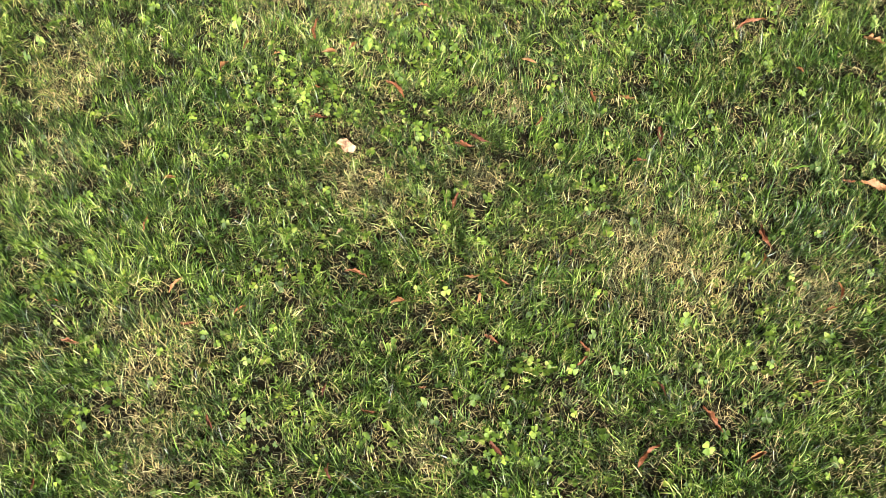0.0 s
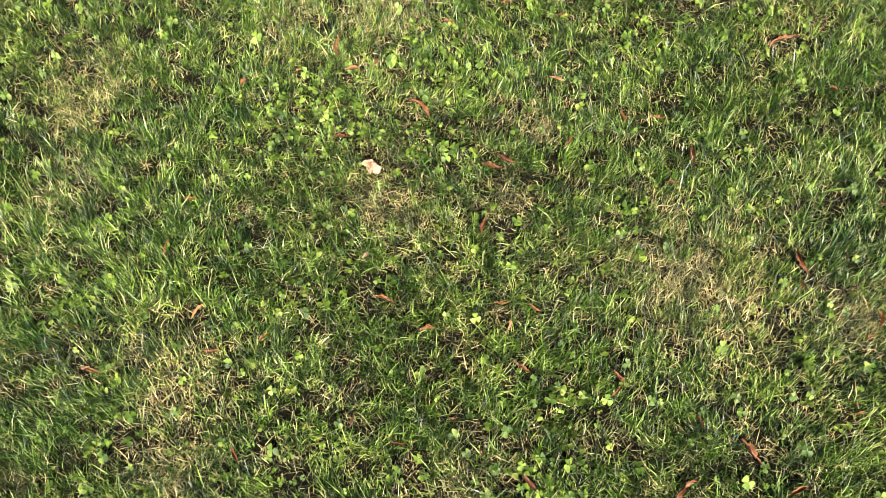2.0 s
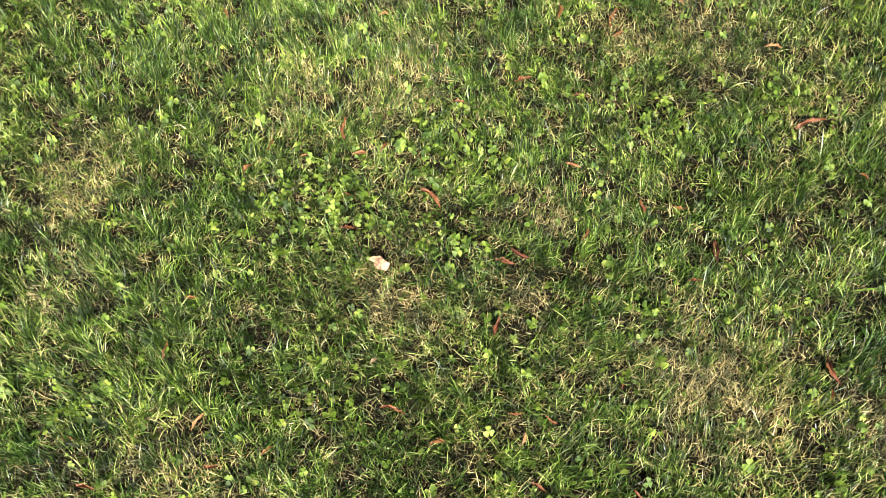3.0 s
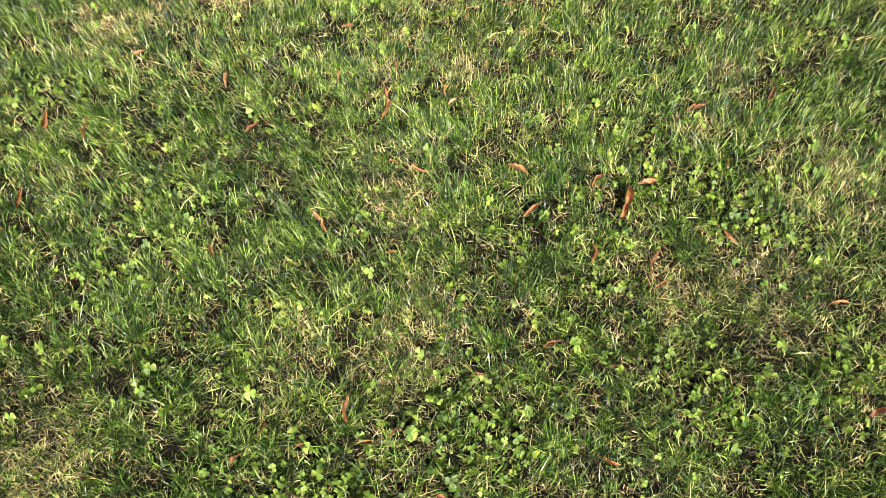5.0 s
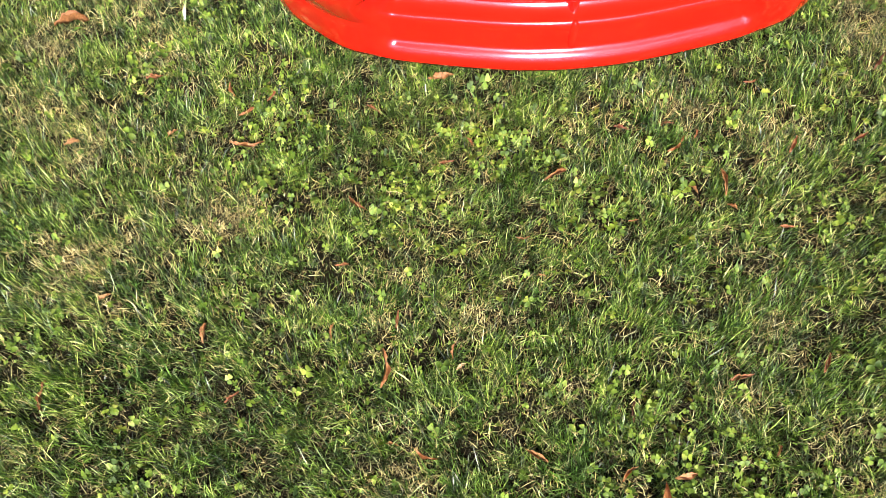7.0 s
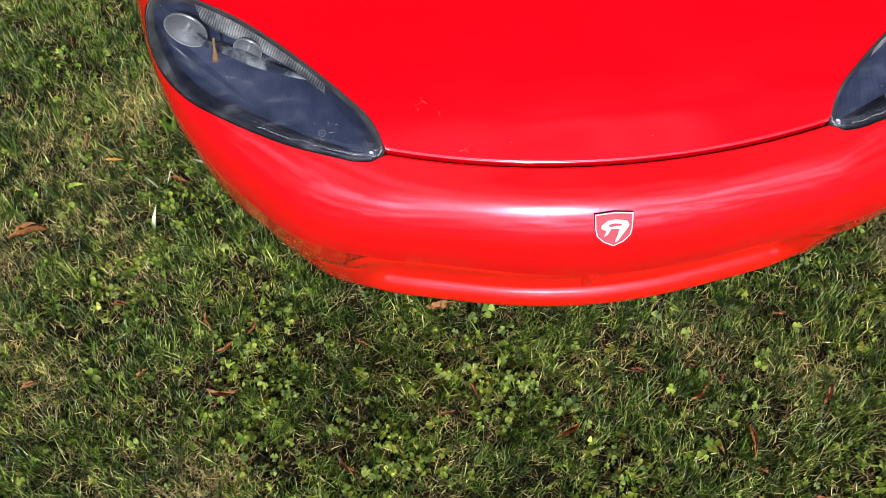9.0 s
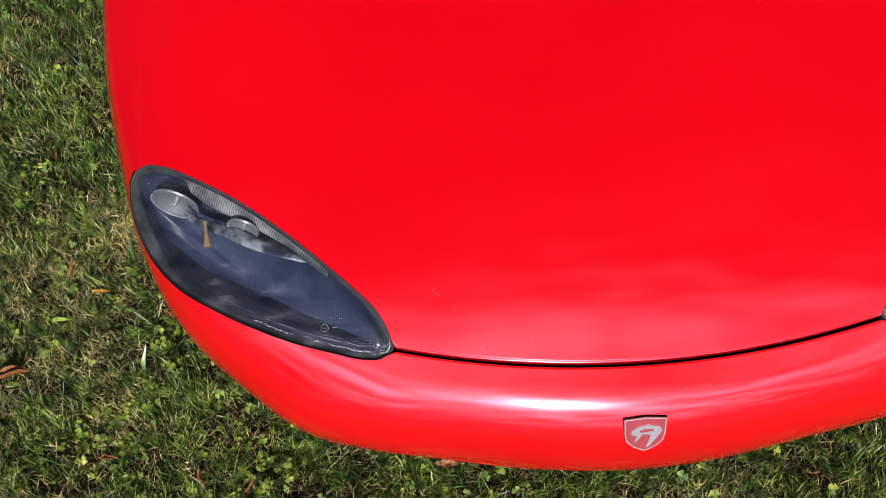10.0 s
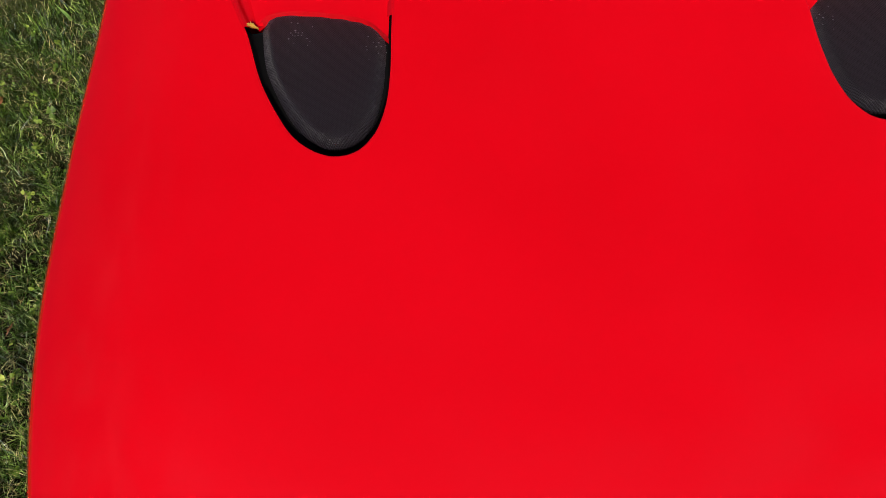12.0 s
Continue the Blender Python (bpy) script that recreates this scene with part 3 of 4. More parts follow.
        ob.matrix_world = pose(x, y, z, LEAF_RND.uniform(-18, 30), LEAF_RND.uniform(-14, 14), turn) @ Matrix.Diagonal((size * 0.95, size * (1.5 if kind == "p" else 0.9), size * 0.9, 1))
        tagged(ob, LEAF_WORDS[kind], "leaf", "fallen leaves")


dead_leaves("r", [(-0.38, 1.21, -54, 0.075), (-0.57, 1.16, 1, 0.043), (-0.96, 0.9, 77, 0.046), (-0.49, 0.73, -16, 0.052), (-0.17, 0.69, -38, 0.033), (-1.14, 0.72, -6, 0.031), (-0.85, 0.65, -3, 0.034), (-0.26, 0.9, 68, 0.046), (-0.23, 1.04, -22, 0.048), (-0.05, 1.1, 58, 0.038), (0.17, 0.97, -5, 0.033), (0.51, 1.34, 8, 0.076), (0.41, 0.75, -80, 0.071), (0.63, 0.88, -5, 0.035), (-0.02, 0.76, -88, 0.033), (-0.21, 0.56, -36, 0.042), (-0.03, 0.5, 35, 0.032), (0.21, 0.36, -61, 0.065), (0.07, 0.3, 38, 0.067)])
dead_leaves("r", [(-0.47, 0.43, -9, 0.038), (-0.36, 0.47, -3, 0.019), (0.09, 1.16, -81, 0.038), (-1.09, 0.62, -14, 0.042), (-0.14, 1.53, 18, 0.045), (0.11, 1.7, 65, 0.06), (-1.37, 1.89, -5, 0.059), (-1.3, 2.18, 93, 0.067), (-1.19, 2.15, 92, 0.07), (0.27, 2.09, 8, 0.052), (-0.79, 2.12, 32, 0.041), (-1.33, 1.97, 89, 0.06), (-0.57, 1.42, 84, 0.067), (-0.48, 1.37, 47, 0.04), (-0.44, 2.27, 80, 0.042), (0.31, 1.94, 72, 0.032), (0.45, 2.11, 63, 0.048), (0.74, 2.17, 68, 0.05), (-0.73, 2.88, 66, 0.043)])
dead_leaves("r", [(-0.48, 2.82, -28, 0.038), (0.44, 2.43, -11, 0.036), (-0.15, 2.45, -3, 0.034), (0.66, 2.65, 28, 0.052), (-0.56, 2.41, 2, 0.033), (0.1, 2.47, -5, 0.024), (-0.31, 2.66, 7, 0.038), (-0.52, 2.56, -43, 0.065), (-0.9, 3.26, -31, 0.057), (-1.21, 3.69, -69, 0.045), (-0.79, 2.84, 34, 0.046), (0.22, 2.72, -3, 0.037), (0.44, 2.83, 6, 0.036), (0.5, 2.64, 58, 0.053), (0.28, 2.69, 69, 0.034), (-1.02, 2.95, -4, 0.049), (-0.25, 2.7, -64, 0.034), (-1.23, 4.05, 67, 0.034)])
dead_leaves("o", [(-0.75, 1.39, 67, 0.036), (-0.8, 1.33, 57, 0.038), (-0.54, 1.35, 7, 0.038), (-0.57, 1.24, -16, 0.04), (-0.91, 1.01, -5, 0.033), (-0.88, 0.74, 48, 0.046), (-0.23, 0.66, 74, 0.026), (-0.4, 0.66, 0, 0.034), (-0.74, 0.67, 36, 0.036), (0.8, 1.27, -18, 0.056), (0.6, 1.2, -33, 0.024), (0.39, 0.7, 67, 0.03), (0.53, 0.61, -97, 0.043), (0.5, 0.57, 16, 0.035), (0.68, 0.86, -18, 0.072), (0.28, 0.28, 20, 0.048), (0.44, 0.42, 6, 0.03), (-0.67, 1.35, 21, 0.026), (-0.05, 1.28, -30, 0.043)])
dead_leaves("o", [(0.17, 1.15, -5, 0.038), (0.48, 1.58, 1, 0.052), (0.28, 1.75, -66, 0.047), (-0.3, 1.47, -5, 0.037), (-0.03, 1.73, 75, 0.047), (-0.48, 2.16, 84, 0.087), (-0.39, 1.98, -28, 0.058), (-0.46, 2, -16, 0.032), (-0.17, 1.96, -33, 0.056), (0.01, 1.91, 38, 0.048), (0.06, 1.85, 69, 0.093), (0.12, 1.9, 8, 0.05), (-0.15, 1.85, 34, 0.05), (-0.63, 1.86, -60, 0.067), (-0.87, 1.8, -69, 0.042), (0.11, 1.65, 26, 0.034), (-0.32, 2.19, 77, 0.041), (-0.86, 2.27, 85, 0.048), (-0.58, 2.25, 85, 0.045)])
dead_leaves("o", [(-0.47, 1.77, 8, 0.028), (-1.09, 2.37, 22, 0.037), (-0.06, 2.6, 25, 0.065), (-0.78, 2.74, -1, 0.084), (-0.31, 2.9, 8, 0.069), (0.23, 2.67, 39, 0.063), (0.32, 2.55, -92, 0.072), (0.33, 2.49, -29, 0.029), (-0.12, 2.35, -5, 0.025), (-1.21, 2.78, 22, 0.041), (-1.25, 3.14, 21, 0.089), (-0.97, 2.79, 45, 0.035), (-1.14, 3.39, 67, 0.044), (-0.98, 3.51, 8, 0.042), (-0.82, 2.9, -67, 0.048), (0.25, 2.54, -49, 0.029), (-1.33, 4.63, 70, 0.063)])
dead_leaves("d", [(-0.19, 1.06, -35, 0.063), (0.23, 1.03, -97, 0.069), (-0.22, 0.33, -55, 0.051), (-0.56, 0.48, 71, 0.031), (-0.55, 0.31, -81, 0.039), (-0.31, 0.4, 67, 0.025), (0.12, 0.43, -69, 0.031), (-0.79, 0.43, -69, 0.036), (-1.13, 0.33, 88, 0.032), (-0.01, 1.47, -11, 0.043), (0.04, 2.04, 78, 0.055), (0.76, 2.86, 50, 0.059), (0.11, 2.72, -11, 0.041), (-1.06, 3.38, 86, 0.041)])
dead_leaves("p", [(-0.52, 0.84, 28, 0.024), (-0.31, 2.155, 31, 0.026)])
dead_leaves("o", [(-0.24, 0.71, 2, 0.037)])
dead_leaves("r", [(-0.02, 0.53, -59, 0.035)])


def folded_leaf():
    """A broad pale leaf folded along its rib: one half stands up, the other lies on the grass."""
    v = []
    for i in range(13):
        u = i / 12
        rib = (0.006 * math.sin(3.1 * u), 0.0, 0.004 * math.sin(math.pi * u))
        wide = 0.020 * math.sin(math.pi * (0.06 + 0.9 * u)) ** 0.7 * (1 + 0.12 * math.sin(11 * u))
        for j in range(-4, 5):
            k = j / 4
            a = 1.05 if k > 0 else 0.12
            r = abs(k) * wide * (1.15 if k > 0 else 0.95)
            y = (1 if k > 0 else -1) * r * math.cos(a)
            z = r * math.sin(a) - 0.25 * abs(k) ** 2 * wide * (0.5 if k > 0 else 1.0) + 0.0012 * math.sin(9 * u + 4 * k)
            v.append((rib[0] + (u - 0.5) * 0.044 - (0.016 * abs(k) if k > 0 else 0), y, rib[2] + z))
    ob = new("dead_leaf", raw_mesh("dead_leaf", v, grid_faces(13, 9), M_LEAF["p"]))
    ob.matrix_world = pose(-0.497, 1.060, 0.034, 14, 0, -8) @ Matrix.Diagonal((0.8, 0.95, 0.95, 1))
    tagged(ob, "folded pale peach-coloured dry leaf lying on the lawn", "leaf", "fallen leaves")


folded_leaf()
dead_leaves("y", [(-1.07, 3.33, 1, 0.044)])


# ---- the car ----
# half outline of the body from the nose to the tail, seen from above
HALF = [(0.0, 2.812), (0.12, 2.818), (0.30, 2.846), (0.46, 2.876), (0.56, 2.912), (0.65, 2.982), (0.72, 3.048), (0.765, 3.112), (0.803, 3.20), (0.835, 3.32), (0.871, 3.50), (0.884, 3.66), (0.882, 3.84),
        (0.855, 4.10), (0.816, 4.40), (0.800, 4.66), (0.810, 4.90), (0.87, 5.30), (0.93, 5.75), (0.955, 6.20), (0.945, 6.60), (0.89, 6.95), (0.74, 7.16), (0.42, 7.25), (0.0, 7.268)]
half = spline([(-x, y) for x, y in HALF[1:4]][::-1] + HALF + [(-x, y) for x, y in HALF[-4:-1]][::-1], 0.004)
half = half[(half[:, 0] > 0.0)]
OUTLINE = np.concatenate([half, (half * (-1, 1))[::-1]])
middle_height = cubic([2.78, 2.83, 2.87, 2.955, 3.05, 3.2, 3.45, 3.75, 4.05, 4.3, 4.7, 5.1, 5.6, 6.3, 6.9, 7.3], [0.455, 0.487, 0.506, 0.537, 0.577, 0.621, 0.667, 0.699, 0.719, 0.734, 0.757, 0.775, 0.79, 0.83, 0.83, 0.80])


def body_height(p, d=None):
    """Height of the painted skin over the plan, falling off round the outline."""
    x, y = np.abs(p[:, 0]), p[:, 1]
    if d is None:
        d = far_from(OUTLINE[::2], p, True)
    d = np.maximum(d, 2e-5)
    k = step01(3.2, 3.6, y)
    wide = 0.11 + 0.024 * np.exp(-((x - 0.55) / 0.1) ** 2) * (1 - step01(3.0, 3.15, y))
    u = np.clip(1 - d / wide, 0, 1)
    nose = 0.106 * (1 - (1 - u ** 2.4) ** (1 / 2.4))
    # behind the lamps: a flat crown that turns down over a tight shoulder
    c, q = np.clip(1 - d / 0.24, 0, 1), np.clip(1 - d / 0.034, 0, 1)
    shoulder = 0.055 * c ** 2.2 + 0.085 * (1 - np.sqrt(1 - q ** 2))
    drop = nose * (1 - k) + shoulder * k
    side = (0.082 - 0.05 * step01(3.2, 3.8, y)) * x ** 2 / (1 + (x / 0.6) ** 4)
    fender = 0.018 * np.exp(-((x - 0.64) / 0.17) ** 2 - ((y - 3.8) / 0.36) ** 2)
    return middle_height(y) - side - drop + fender


OUT_IN = np.roll(OUTLINE, -1, 0) - np.roll(OUTLINE, 1, 0)
OUT_IN = np.stack([-OUT_IN[:, 1], OUT_IN[:, 0]], 1) / np.linalg.norm(OUT_IN, axis=1)[:, None]
OUT_IN *= np.where(((OUTLINE + OUT_IN * 0.01 - (0, 5)) ** 2 * (1, 0.15)).sum(1) < ((OUTLINE - (0, 5)) ** 2 * (1, 0.15)).sum(1), 1, -1)[:, None]
OUT_TREE = KDTree(len(OUTLINE))
for i, q in enumerate(OUTLINE):
    OUT_TREE.insert((q[0], q[1], 0), i)
OUT_TREE.balance()


def normals_of(f, p):
    """Unit normals of the height f; on the outline itself they are taken just inside it."""
    e = 4e-4
    d = far_from(OUTLINE[::2], p, True)
    p = p.copy()
    for i in np.nonzero(d < 1.2e-3)[0]:
        p[i] += OUT_IN[OUT_TREE.find((p[i, 0], p[i, 1], 0))[1]] * (1.2e-3 - d[i])
    gx = (f(p + (e, 0)) - f(p - (e, 0))) / (2 * e)
    gy = (f(p + (0, e)) - f(p - (0, e))) / (2 * e)
    n = np.stack([-gx, -gy, np.ones(len(p))], 1)
    return n / np.linalg.norm(n, axis=1)[:, None]


from mathutils.geometry import delaunay_2d_cdt


def panel(name, mat, parent, loop, holes=(), spacing=0.016, edges=(), lip=0.016, height=body_height, rings=None, label=""):
    """A skin panel over a plan polygon, with rolled edges along `edges` and a flange of depth `lip` round its rim."""
    loop = np.asarray(loop, float)
    loops = [loop] + [np.asarray(h, float) for h in holes]

    def f(p):
        z = height(p)
        if edges:
            r = np.min([far_from(e, p) for e in edges], axis=0)
            z = z - 0.0022 * np.clip(1 - r / 0.0036, 0, 1) ** 2
        return z
    lo, hi = loop.min(0), loop.max(0)
    gx, gy = np.meshgrid(np.arange(lo[0], hi[0], spacing), np.arange(lo[1], hi[1], spacing * 0.87))
    gx[1::2] += spacing / 2
    grid = np.stack([gx.ravel(), gy.ravel()], 1)
    rim = np.concatenate([np.concatenate([l, l[:1]]) for l in loops])
    near = np.min([far_from(l, grid, True) for l in loops], axis=0)
    grid = grid[(near > spacing * 0.7) & inside(loop, grid)]
    extra = [grid]
    for e in edges:
        e = np.asarray(e)
        t = np.gradient(e, axis=0)
        nrm = np.stack([-t[:, 1], t[:, 0]], 1) / np.linalg.norm(t, axis=1)[:, None]
        for off in (-0.0038, -0.0018, 0.0018, 0.0038):
            extra.append(e + nrm * off)
    if rings is not None:
        t = np.gradient(rings, axis=0)
        nrm = np.stack([-t[:, 1], t[:, 0]], 1) / np.linalg.norm(t, axis=1)[:, None]
        for off in (0.0008, 0.0025, 0.0055, 0.010, 0.016, 0.024, 0.034, 0.046, 0.060):
            q = rings + nrm * off
            extra.append(q[::2 if off > 0.02 else 1])
    pts = np.concatenate(extra)
    keep = inside(loop, pts)
    for h in loops[1:]:
        keep &= ~inside(h, pts)
    keep &= np.min([far_from(l, pts, True) for l in loops], axis=0) > 0.0006
    pts = np.concatenate(loops + [pts[keep]])
    cons, at = [], 0
    for l in loops:
        cons += [(at + i, at + (i + 1) % len(l)) for i in range(len(l))]
        at += len(l)
    v, _, tris, *_ = delaunay_2d_cdt([Vector(p) for p in pts], cons, [], 0, 1e-5)
    v, tris = np.array([tuple(p) for p in v]), np.array([t for t in tris])
    mid = v[tris].mean(1)
    keep = inside(loop, mid)
    for h in loops[1:]:
        keep &= ~inside(h, mid)
    tris = tris[keep]
    z = f(v)
    nor = normals_of(f, v)
    verts, norm = np.c_[v, z], nor
    if lip:
        faces = [tris]
        for l in loops:
            n = len(l)
            t = np.roll(l, -1, 0) - np.roll(l, 1, 0)
            out = np.stack([t[:, 1], -t[:, 0]], 1) / np.linalg.norm(t, axis=1)[:, None]
            zz = f(l)
            b = len(verts)
            verts = np.concatenate([verts, np.c_[l, zz], np.c_[l - out * 0.001, zz - lip]])
            flat = np.c_[out, np.zeros(n)]
            norm = np.concatenate([norm, flat, flat])
            i = np.arange(n)
            j = (i + 1) % n
            faces.append(np.concatenate([np.stack([b + i, b + n + i, b + n + j], 1), np.stack([b + i, b + n + j, b + j], 1)]))
        tris = np.concatenate(faces)
    a = verts[tris]
    up = np.cross(a[:, 1] - a[:, 0], a[:, 2] - a[:, 0])
    flip = (up * norm[tris[:, 0]]).sum(1) < 0
    tris[flip] = tris[flip][:, ::-1]
    return child(name, raw_mesh(name, verts, tris, mat, norm), parent, label)


def resample(p, step):
    p = np.asarray(p, float)
    r = np.r_[0, np.cumsum(np.linalg.norm(np.diff(p, axis=0), axis=1))]
    even = np.linspace(0, r[-1], max(3, int(r[-1] / step) + 1))
    return np.stack([np.interp(even, r, p[:, k]) for k in range(2)], 1)


car = tagged(new("sports_car"), "glossy red sports car parked on the lawn", "car")

# headlight opening, from its inner tip along the upper edge to the outer tip and back along the lower edge
UPPER = spline([(-0.389, 3.001), (-0.394, 3.023), (-0.413, 3.059), (-0.448, 3.096), (-0.501, 3.145), (-0.557, 3.193), (-0.622, 3.241), (-0.690, 3.281), (-0.748, 3.308), (-0.776, 3.314), (-0.796, 3.309)], 0.006)
LOWER = spline([(-0.796, 3.309), (-0.806, 3.296), (-0.808, 3.264), (-0.795, 3.212), (-0.765, 3.158), (-0.725, 3.114), (-0.672, 3.078), (-0.615, 3.048), (-0.550, 3.020), (-0.483, 2.999), (-0.437, 2.987), (-0.407, 2.987), (-0.389, 3.001)], 0.006)
LIGHT = np.concatenate([UPPER[:-1], LOWER[:-1]])
FLIP = np.array((-1.0, 1.0))
seam_x = np.linspace(-0.386, 0.386, 129)
SEAM = np.stack([seam_x, 2.953 + 0.046 * np.abs(seam_x / 0.386) ** 2], 1)


def beside(d, y0, y1):
    """The line at distance d inside the body's left outline, from y0 back to y1."""
    o = (half * (-1, 1))
    t = np.gradient(o, axis=0)
    q = o + d * np.stack([t[:, 1], -t[:, 0]], 1) / np.linalg.norm(t, axis=1)[:, None]
    q = q[(q[:, 1] > y0) & (q[:, 1] < y1) & (np.abs(q[:, 0]) > 0.3)]
    return resample(q[np.argsort(q[:, 1])], 0.008)


HOOD_SIDE = FENDER_SIDE = beside(0.0335, 3.345, 4.98)


def ring_out(loop, d):
    """The closed loop moved outward by d."""
    t = np.roll(loop, -1, 0) - np.roll(loop, 1, 0)
    n = np.stack([t[:, 1], -t[:, 0]], 1) / np.linalg.norm(t, axis=1)[:, None]
    area = (loop[:, 0] * np.roll(loop[:, 1], -1) - np.roll(loop[:, 0], -1) * loop[:, 1]).sum()
    return loop + n * d * (1 if area > 0 else -1)


# vent openings in the hood: a trough that opens backward
VENT = np.concatenate([spline([(-0.592, 4.50), (-0.574, 4.335), (-0.549, 4.262), (-0.527, 4.175), (-0.504, 4.122), (-0.479, 4.081), (-0.446, 4.055), (-0.420, 4.047), (-0.387, 4.053), (-0.361, 4.077), (-0.342, 4.119),
                              (-0.331, 4.178), (-0.326, 4.250), (-0.319, 4.33), (-0.306, 4.50)], 0.008), [(-0.36, 4.545), (-0.45, 4.555), (-0.54, 4.545)]])
front_edge = SEAM + (0, 0.0035)
hood_left = np.concatenate([front_edge[:1], UPPER[2:], HOOD_SIDE])
HOOD = np.concatenate([front_edge[::-1], hood_left[1:], (hood_left * FLIP)[::-1][:-1]])
hood = panel("hood", M_PAINT, car, HOOD, [VENT, VENT * FLIP], 0.018, [front_edge, VENT[:-3], VENT[:-3] * FLIP], 0.014, label="smooth glossy red hood with two vents")

# nose and wings: everything outside the hood's joint and the lamps
low_edge = SEAM - (0, 0.0035)
shell = OUTLINE[(OUTLINE[:, 1] < 4.98)]
start = np.argmax(np.linalg.norm(np.diff(np.r_[shell, shell[:1]], axis=0), axis=1)) + 1
shell = resample(np.roll(shell, -start, 0), 0.007)
if shell[0, 0] > 0:
    shell = shell[::-1]
inner_left = np.concatenate([low_edge[:1], LOWER[::-1][3:], FENDER_SIDE])
FASCIA = np.concatenate([shell, (inner_left * FLIP)[::-1], low_edge[::-1][1:], inner_left[1:]])
rim_ring = shell if ((shell[1] - shell[0])[1] < 0) else shell[::-1]
panel("front_fascia", M_FASCIA, car, FASCIA, (), 0.016, [low_edge], 0.0, rings=rim_ring, label="red nose panel and front wings")

# rear deck
tail = OUTLINE[OUTLINE[:, 1] > 5.0]
cut = np.argmax(np.linalg.norm(np.diff(np.r_[tail, tail[:1]], axis=0), axis=1)) + 1
tail = resample(np.roll(tail, -cut, 0), 0.02)
panel("rear_deck", M_PAINT, car, tail, (), 0.05, (), 0.0)

# dark inner shell below the joints
core = OUTLINE[::6] * (0.95, 1.0)
core[:, 1] = 5.0 + (core[:, 1] - 5.0) * 0.975
panel("inner_shell", M_BLACK, car, core, [ring_out(LIGHT[::3], 0.01), ring_out(LIGHT[::3], 0.01) * FLIP, ring_out(VENT[::3], 0.006), ring_out(VENT[::3], 0.006) * FLIP], 0.05, (), 0.0, height=lambda p: body_height(p) - 0.03)


# lower body: lip, mouth and flanks, swept round the outline
def lower_body():
    o = resample(np.concatenate([OUTLINE, OUTLINE[:1]]), 0.009)[:-1]
    n = len(o)
    t = np.roll(o, -1, 0) - np.roll(o, 1, 0)
    inn = np.stack([-t[:, 1], t[:, 0]], 1) / np.linalg.norm(t, axis=1)[:, None]
    if ((o[0] + inn[0] * 0.01 - (0, 5)) ** 2).sum() > ((o[0] - (0, 5)) ** 2).sum():
        inn = -inn
    z0 = body_height(o, np.zeros(n))
    x, y = np.abs(o[:, 0]), o[:, 1]
    # levels: how far in and how high, at the mouth, beside the mouth, and on the flanks
    mouth = [(0.0, 0.370), (0.004, 0.357), (0.013, 0.346), (0.026, 0.339), (0.042, 0.336), (0.12, 0.333), (0.13, 0.226), (0.084, 0.2215), (0.0745, 0.219), (0.0700, 0.2150), (0.0675, 0.2080), (0.0672, 0.194),
             (0.0685, 0.175), (0.0702, 0.155), (0.0705, 0.141), (0.0695, 0.1335), (0.0665, 0.1295), (0.0605, 0.1258), (0.0540, 0.1210), (0.0480, 0.1150), (0.0425, 0.1060), (0.0412, 0.090), (0.0450, 0.0775), (0.16, 0.075)]
    solid = [(0.001, 0.370), (0.002, 0.355), (0.0035, 0.338), (0.0055, 0.320), (0.008, 0.302), (0.0115, 0.284), (0.016, 0.267), (0.021, 0.251), (0.0255, 0.238), (0.0295, 0.227), (0.033, 0.218), (0.0355, 0.211),
             (0.0365, 0.206), (0.0350, 0.2005), (0.0342, 0.192), (0.0342, 0.180), (0.0348, 0.164), (0.0358, 0.148), (0.0370, 0.130), (0.0385, 0.112), (0.0405, 0.096), (0.044, 0.0825), (0.056, 0.0765), (0.18, 0.075)]
    flank = [(0.0, 0.49)] + [(0.066 * (i / 20) ** 1.6, 0.49 - 0.36 * i / 20) for i in range(1, 21)] + [(0.072, 0.124), (0.085, 0.118), (0.18, 0.115)]
    front = y < 4.0
    m = np.where(front, 1 - step01(0.425, 0.505, x), 0)
    back = 0.009 * step01(0.25, 0.52, x)[:, None] * (1 - step01(3.0, 3.3, y))[:, None]
    w = np.where(front, step01(2.98, 3.30, y), 1.0)
    tuck = o + inn * 0.006
    rows = [np.c_[tuck + inn * 0.001, body_height(tuck) - 0.0012]]
    for k in range(len(mouth)):
        a = np.array(mouth[k])[None] * m[:, None] + np.array(solid[k])[None] * (1 - m[:, None])
        q = a * (1 - w[:, None]) + np.array(flank[k])[None] * w[:, None]
        zz = q[:, 1]
        if k < 4:
            zz = z0 + (zz - z0) * min(1.0, k / 3)
        rows.append(np.c_[o + inn * (q[:, :1] + back * min(1.0, k / 20)), zz])
    v = np.stack(rows)
    tris = np.array(grid_faces(len(rows), n, True))
    c = v.reshape(-1, 3)[tris].mean(1)
    for wy in (3.76, 6.20):
        tris, c = tris[((c[:, 1] - wy) ** 2 + (c[:, 2] - 0.33) ** 2 > 0.365 ** 2) | (np.abs(c[:, 0]) < 0.5)], c[((c[:, 1] - wy) ** 2 + (c[:, 2] - 0.33) ** 2 > 0.365 ** 2) | (np.abs(c[:, 0]) < 0.5)]
    child("lower_body", raw_mesh("lower_body", v.reshape(-1, 3), tris, M_LIP), car, "red bumper lip, mouth and flanks")


lower_body()

# upright bar in the middle of the mouth
bm = bmesh.new()
bmesh.ops.create_uvsphere(bm, u_segments=20, v_segments=12, radius=1)
